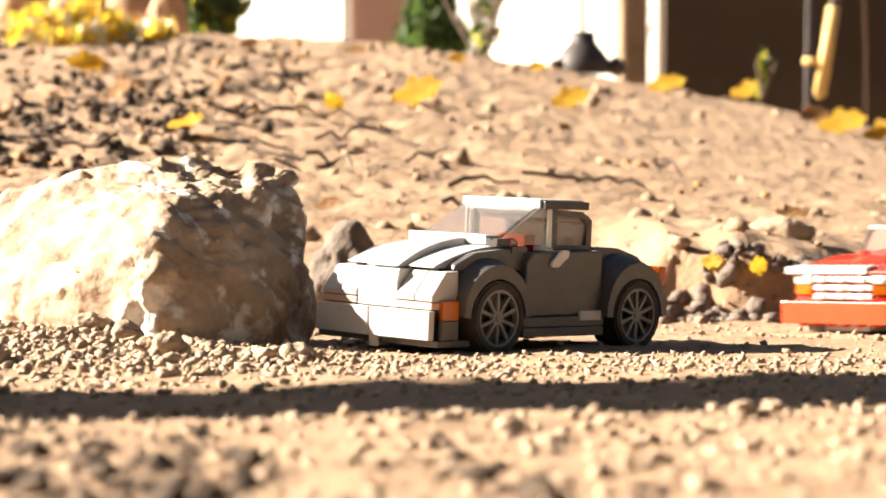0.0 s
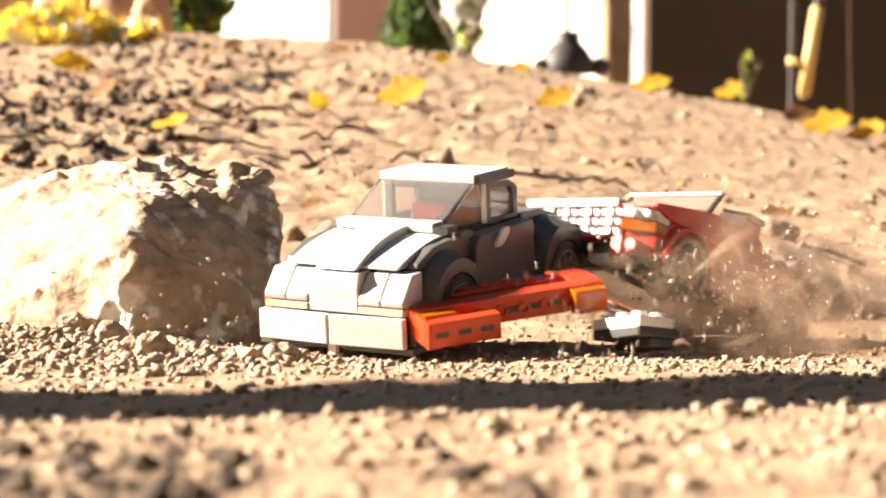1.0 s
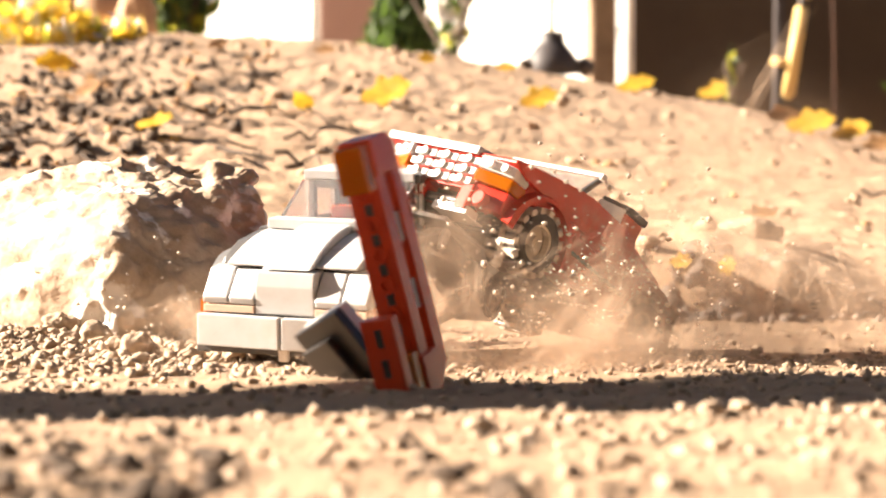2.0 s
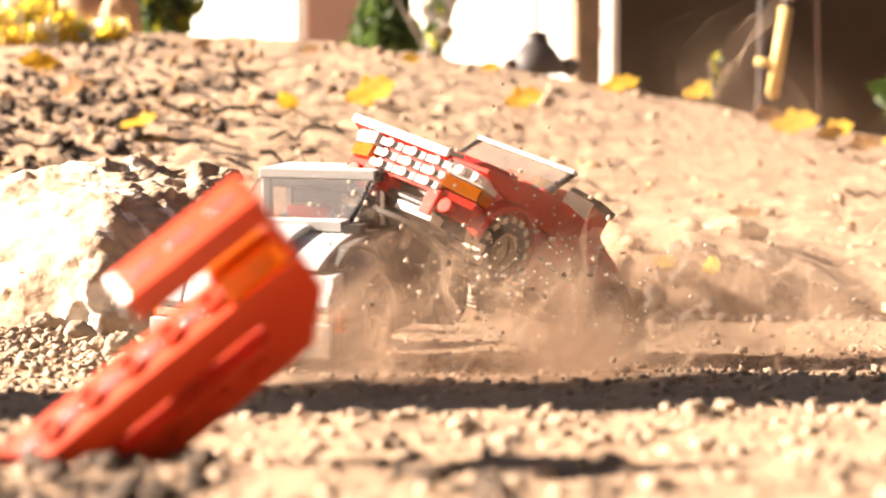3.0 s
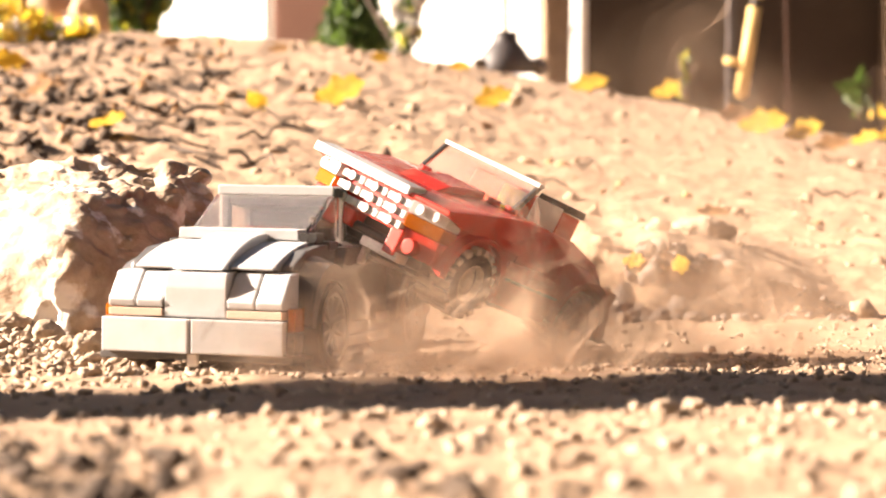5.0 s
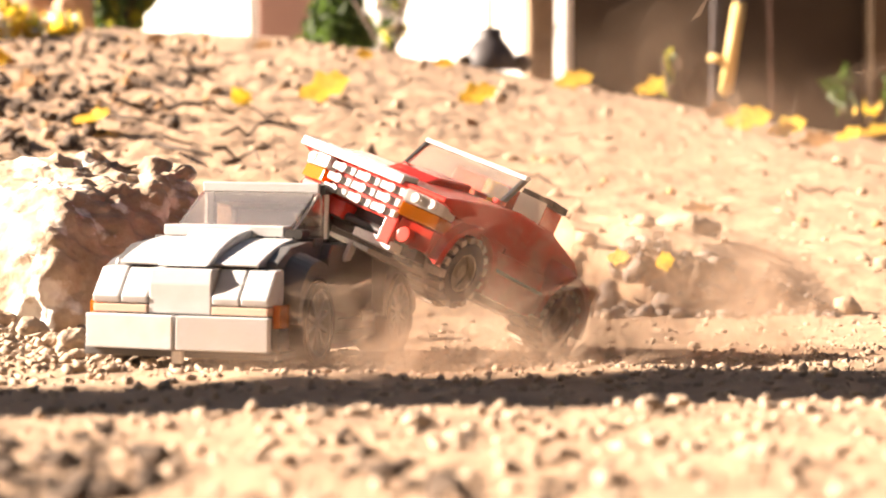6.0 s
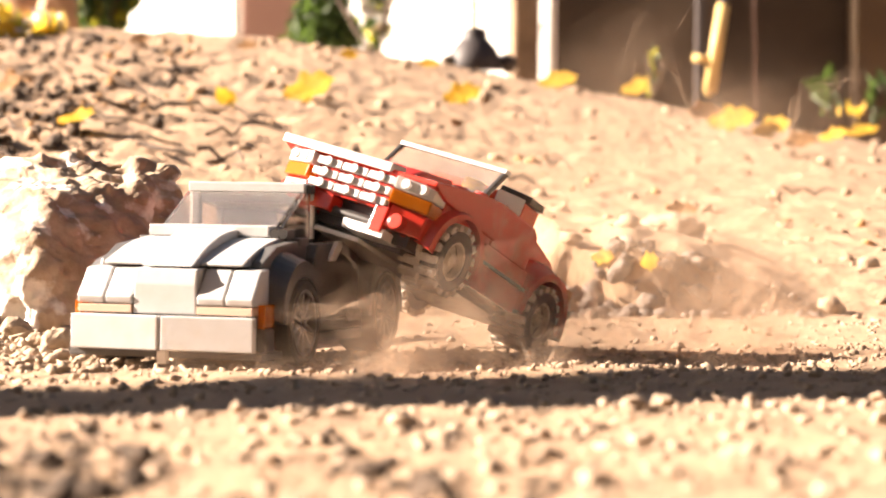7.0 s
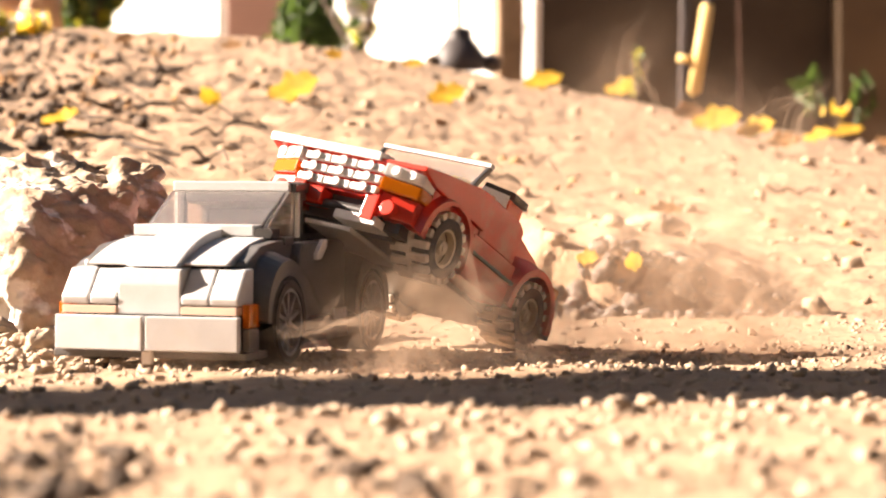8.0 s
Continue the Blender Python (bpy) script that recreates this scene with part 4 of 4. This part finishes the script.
# ---- an unseen dark hedge, added behind the eye to deepen the shade ----
def hedge():
    bm = bmesh.new()
    bmesh.ops.create_cube(bm, size=1.0)
    for v in bm.verts:
        v.co = Vector((v.co.x * 9, v.co.y * 0.8, v.co.z * 3.4))
    bmesh.ops.subdivide_edges(bm, edges=bm.edges, cuts=30, use_grid_fill=True)
    lumps(bm, 0.25, 1.6, 4.0, 4)
    ob = part("hedge_sky_block", bm, SKY_BLOCK_HEDGE)
    ob.location = (0.8, -3.2, 1.6)
    return tagged(ob, "unseen dark hedge added to hold back sky light", "hedge", kind="structure")


hedge()


# ---- dust and grit ----
def puff(sigma, count, seed, density, squash=0.7):
    """A drifting cloud of faint wisps of many sizes, thick in the middle and thin at its edge."""
    rng = np.random.default_rng(seed)
    knots = rng.normal(0, 1.0, (9, 3)) * sigma * 0.8
    which = rng.integers(0, 9, count)
    p = knots[which] + rng.normal(0, 1, (count, 3)) * sigma * rng.uniform(0.35, 0.8, (9, 1))[which]
    p[:, 2] *= squash
    verts, faces, dens = [], [], []
    n = 9
    for k in range(count):
        u = rng.normal(0, 1, 3)
        u /= np.linalg.norm(u)
        w = np.cross(u, rng.normal(0, 1, 3))
        w /= np.linalg.norm(w)
        r = sigma * rng.uniform(0.45, 1.0)
        c = len(verts)
        b = density * rng.uniform(0.4, 1.4)
        verts.append(p[k])
        dens.append(b)
        for ring_r, part_of in ((0.33, 0.70), (0.6, 0.30), (0.82, 0.08), (1.05, 0.0)):
            for a in range(n):
                th = 6.28319 * a / n
                wob = r * ring_r * rng.uniform(0.8, 1.2)
                verts.append(p[k] + u * wob * math.cos(th) + w * wob * math.sin(th) + np.cross(u, w) * r * rng.uniform(-0.08, 0.12))
                dens.append(b * part_of)
        for a in range(n):
            a2 = (a + 1) % n
            faces.append((c, c + 1 + a, c + 1 + a2))
            for q in (0, 1, 2):
                o, o2 = c + 1 + q * n, c + 1 + (q + 1) * n
                faces.append((o + a, o2 + a, o2 + a2, o + a2))
    me = bpy.data.meshes.new("dust_cloud")
    me.from_pydata([tuple(map(float, v)) for v in verts], [], faces)
    at = me.attributes.new("wisp", "FLOAT", "POINT")
    at.data.foreach_set("value", np.array(dens, dtype=np.float32))
    me.materials.append(DUST)
    for f in me.polygons:
        f.use_smooth = True
    ob = new("dust_cloud", me)
    ob.location.z = -0.25
    return tagged(ob, "thin cloud of pale brown dust raised from the track", "dust", kind="stuff")


def grit(count, seed, spread):
    """Crumbs of earth thrown up together."""
    rng = np.random.default_rng(seed)
    bm = bmesh.new()
    for k in range(count):
        p = rng.normal(0, 1, 3) * np.array(spread)
        r = 0.0003 + 0.0009 * rng.random() ** 3
        bmesh.ops.create_icosphere(bm, subdivisions=1, radius=r, matrix=Matrix.Translation(p.tolist()) @ Matrix.Diagonal((1, rng.uniform(0.6, 1), rng.uniform(0.6, 1), 1)))
    # crumbs take the paled dust colour so they look sunlit
    ob = part("flying_grit", bm, SUNLIT_DUST)
    ob.location.z = -0.25
    return tagged(ob, "small crumbs of earth thrown up by the crash", "grit", kind="stuff")


# start, then (t, x, y, z) in millimetres
DUST_PATHS = [
    (30, 0.085, [(0.5, 85, 95, -110), (0.8, 80, 75, 0), (1.5, 66, 40, 10), (3.5, 44, -40, 14), (5.5, 40, -40, 4), (8.0, 45, -30, -24)]),
    (26, 0.085, [(0.4, 122, 110, -100), (0.7, 114, 95, 2), (1.2, 102, 60, 12), (3.5, 78, -30, 12), (8.0, 105, 20, -8)]),
    (24, 0.08, [(0.9, -5, -10, -90), (1.4, 0, -25, -4), (3.5, -14, -112, 0), (5.5, 2, -105, -8), (8.0, 2, -85, -16)]),
    (30, 0.11, [(1.0, 30, -40, -100), (1.7, 30, -55, -4), (3.5, 28, -100, 2), (5.5, 30, -90, -8), (8.0, 20, -70, -22)]),
    (40, 0.045, [(0.8, 80, 70, -140), (1.6, 74, 50, 14), (3.5, 68, 30, 36), (5.5, 66, 25, 40), (8.0, 78, 40, 34)]),
    (24, 0.07, [(0.6, 140, 90, -90), (1.0, 125, 70, 4), (3.5, 120, 30, 8), (8.0, 120, 20, 8)]),
    (12, 0.08, [(0.9, -100, 10, -60), (1.5, -90, 4, 4), (2.6, -104, -10, 2), (4.0, -108, -10, -60)]),
    (30, 0.12, [(1.5, 10, -60, -90), (2.6, 8, -130, -2), (3.5, 6, -150, 0), (4.7, 6, -150, -8), (6.0, 2, -140, -20), (8.0, 0, -130, -34)]),
]
GRIT_PATHS = [
    (240, (0.030, 0.025, 0.014), [(0.4, 95, 85, -80), (0.7, 88, 70, 8), (1.0, 82, 50, 20), (1.5, 70, 20, 24), (2.8, 30, -60, 24), (3.5, 20, -90, 10), (4.7, 10, -110, -80)]),
    (300, (0.027, 0.022, 0.018), [(0.7, 40, 20, -80), (1.0, 42, 10, 6), (1.5, 36, -20, 30), (2.8, 0, -70, 32), (3.5, -6, -90, 16), (4.7, -10, -100, -80)]),
    (90, (0.016, 0.012, 0.010), [(0.7, -100, 30, -60), (1.0, -98, 26, 4), (1.5, -100, 16, 12), (2.8, -106, 0, 2), (3.6, -106, 0, -60)]),
]
clouds = [(puff(s / 1000, 200, 20 + i, d * 0.72), rows) for i, (s, d, rows) in enumerate(DUST_PATHS)]
grits = [(grit(n, 50 + i, sp), rows) for i, (n, sp, rows) in enumerate(GRIT_PATHS)]


# ---- what moves ----
def car_pose(x, y, z, yaw, pitch, roll):
    return pose(x * MM, y * MM, z * MM, roll, -pitch, yaw)


def part_pose(x, y, z, yaw, lift, spin):
    return pose(x * MM, y * MM, z * MM, 0, 0, yaw) @ pose(0, 0, 0, lift) @ pose(0, 0, 0, 0, spin)


def tumble(rows):
    """Rows between which a thing turns far get rows in between, on the shortest turn."""
    out = [rows[0]]
    for (t0, a), (t1, b) in zip(rows, rows[1:]):
        qa, qb = a.to_quaternion(), b.to_quaternion()
        n = 1 + int(math.degrees(qa.rotation_difference(qb).angle) // 60)
        for k in range(1, n):
            f = k / n
            out.append((t0 + (t1 - t0) * f, Matrix.Translation(a.translation.lerp(b.translation, f)) @ qa.slerp(qb, f).to_matrix().to_4x4()))
        out.append((t1, b))
    return out


def motions():
    walk(silver, [(t, car_pose(*q)) for t, *q in SILVER_PATH])
    walk(red, [(t, car_pose(*q)) for t, *q in RED_PATH])
    # wheels spin until the crash has used up their speed
    for w in red_wheels:
        rows, turn = [], 0.0
        for k in range(40):
            t = k / 15
            rows.append((t, Matrix.Translation(w.location) @ pose(0, 0, 0, 0, turn)))
            turn += 70 * max(0.0, 1 - max(0.0, t - 0.6) / 2.0)
        rows.append((8.0, rows[-1][1]))
        walk(w, rows)
    held = [(t, car_pose(*q)) for t, *q in RED_PATH[:3]]
    walk(bumper, tumble([(t, m @ pose(0.0572, 0, 0.0125)) for t, m in held] + [(t, part_pose(*q)) for t, *q in BUMPER_PATH]))
    walk(bracket, [(t, m @ pose(0.046, 0, 0.0045)) for t, m in held] + [(t, part_pose(*q)) for t, *q in BRACKET_PATH])
    walk(rock, [(0.0, pose(*ROCK_AT)), (0.5, pose(*ROCK_AT)), (1.0, pose(ROCK_AT[0] - 0.003, ROCK_AT[1] + 0.001, ROCK_AT[2], 0, -0.5)), (8.0, pose(ROCK_AT[0] - 0.003, ROCK_AT[1] + 0.001, ROCK_AT[2], 0, -0.5))])
    for ob, rows in clouds + grits:
        turn = 12 if ob.name.startswith("dust") else 25
        keys = [(t, pose(x * MM, y * MM, z * MM, 0, 0, turn * t)) for t, x, y, z in rows]
        first, last = keys[0][1], keys[-1][1]
        if keys[0][0] > 0:
            keys = [(0.0, first)] + keys
        if keys[-1][0] < 8:
            keys.append((8.0, last))
        walk(ob, keys)


ROCK_AT = (-0.1345, 0.100, 0.003)
SILVER_PATH = [
    (0.0, -0.6, 99.3, 0.4, 226.6, 0.3, -2.9), (0.4, -1.5, 95.5, 0.5, 227.0, 0.9, -3.0), (0.6, -8.9, 93.0, 2.1, 231.5, -1.3, -3.6),
    (0.8, -17.5, 81.8, 5.6, 235.7, -4.3, -4.2), (1.0, -19.0, 68.2, 9.7, 239.5, -8.7, -3.4), (1.5, -29.1, 40.8, 8.8, 247.4, -7.4, -3.1), (2.3, -40.0, 4.0, 8.0, 251.0, -7.0, -2.2),
    (3.5, -46.4, -19.5, 6.8, 252.2, -6.2, -1.5), (4.5, -48.6, -20.5, 1.7, 251.9, -1.6, -1.5), (6.5, -47.9, -23.8, 1.2, 251.6, -0.8, -1.3),
    (8.0, -46.9, -25.7, 1.5, 251.1, -1.1, -0.7)]
RED_PATH = [
    (0.0, 187.5, 272.5, -4.6, 224.5, 0.2, 0.2), (0.2, 156.5, 253.5, -4.4, 226.0, -0.9, -0.2), (0.4, 124.9, 233.5, -3.8, 227.1, -1.8, -0.8), (0.55, 110.0, 212.0, -1.4, 227.2, 0.6, 0.4),
    (0.7, 97.1, 187.6, 1.7, 227.8, 3.8, 1.5), (0.85, 80.5, 158.0, 4.3, 229.0, 9.6, 1.0),
    (1.0, 68.2, 125.6, 6.8, 229.3, 17.0, 0.0), (1.5, 26.9, 60.5, 13.2, 228.0, 28.8, -5.8), (2.3, 10.5, 24.0, 18.6, 232.5, 26.0, -14.0), (3.5, -0.3, 3.1, 21.1, 236.4, 19.8, -20.5),
    (4.5, 3.9, 11.0, 17.7, 234.1, 13.4, -22.4), (5.7, 4.6, 9.5, 17.0, 236.5, 15.0, -20.5), (6.5, 4.6, 7.5, 16.9, 239.2, 16.9, -17.4), (7.0, 3.8, 5.0, 16.9, 240.3, 18.4, -15.3), (8.0, 5.6, 10.4, 17.4, 240.4, 21.0, -11.2)]
BUMPER_PATH = [
    (0.55, 58.0, 140.0, 6.0, 232, 10, 40), (0.7, 40.0, 85.0, 9.0, 245, 12, 95), (0.85, 22.0, 40.0, 14.0, 262, 12, 150), (1.0, 3.5, 18.1, 18.3, 291.7, 8.0, 195.3), (1.25, 1.4, -62.9, 28.7, 258, 32, 196),
    (1.5, -4.4, -80.5, 31.7, 236.5, 49.3, 193.0), (1.6, -6.8, -96.7, 34.2, 220.9, 53.4, 197.9), (1.7, -9.6, -105.3, 36.9, 200.7, 54.9, 209.3), (2.8, -47.6, -328.4, 20.4, 103.9, -16.4, 55.9), (3.0, -50.5, -393.8, 7.9, 97.9, -38.6, 52.6),
    (3.2, -66.6, -435.5, -1.9, 123.9, -38.6, 53.4), (3.35, -92.0, -462.0, -10.0, 128.0, -38.0, 56.0), (3.6, -175.0, -500.0, -20.0, 138.0, -20.0, 40.0), (3.9, -270.0, -560.0, 6.0, 143.0, 0.0, 0.0), (8.0, -270.0, -560.0, 6.0, 143.0, 0.0, 0.0)]
BRACKET_PATH = [
    (0.5, 92.0, 112.0, 6.0, 218, 0, 0), (0.6, 75.6, 81.0, 7.0, 216, 0, 0), (0.8, 68.1, 40.7, 9.0, 216, 4, -4), (1.0, 48.5, 10.2, 8.5, 218, 6, -6), (1.3, 21.8, -40.4, 8.6, 225, 4, 2), (1.5, 3.9, -70.8, 8.6, 235, -3, 0), (1.6, -4.5, -86.0, 8.4, 250, -6, -2), (1.7, -13.4, -101.1, 8.0, 265, -20, -10),
    (2.2, -55.0, -165.0, 8.0, 300, -60, -40), (2.8, -140, -262, 8.0, 350, -20, 0), (8.0, -140, -262, 8.0, 350, -20, 0)]

motions()
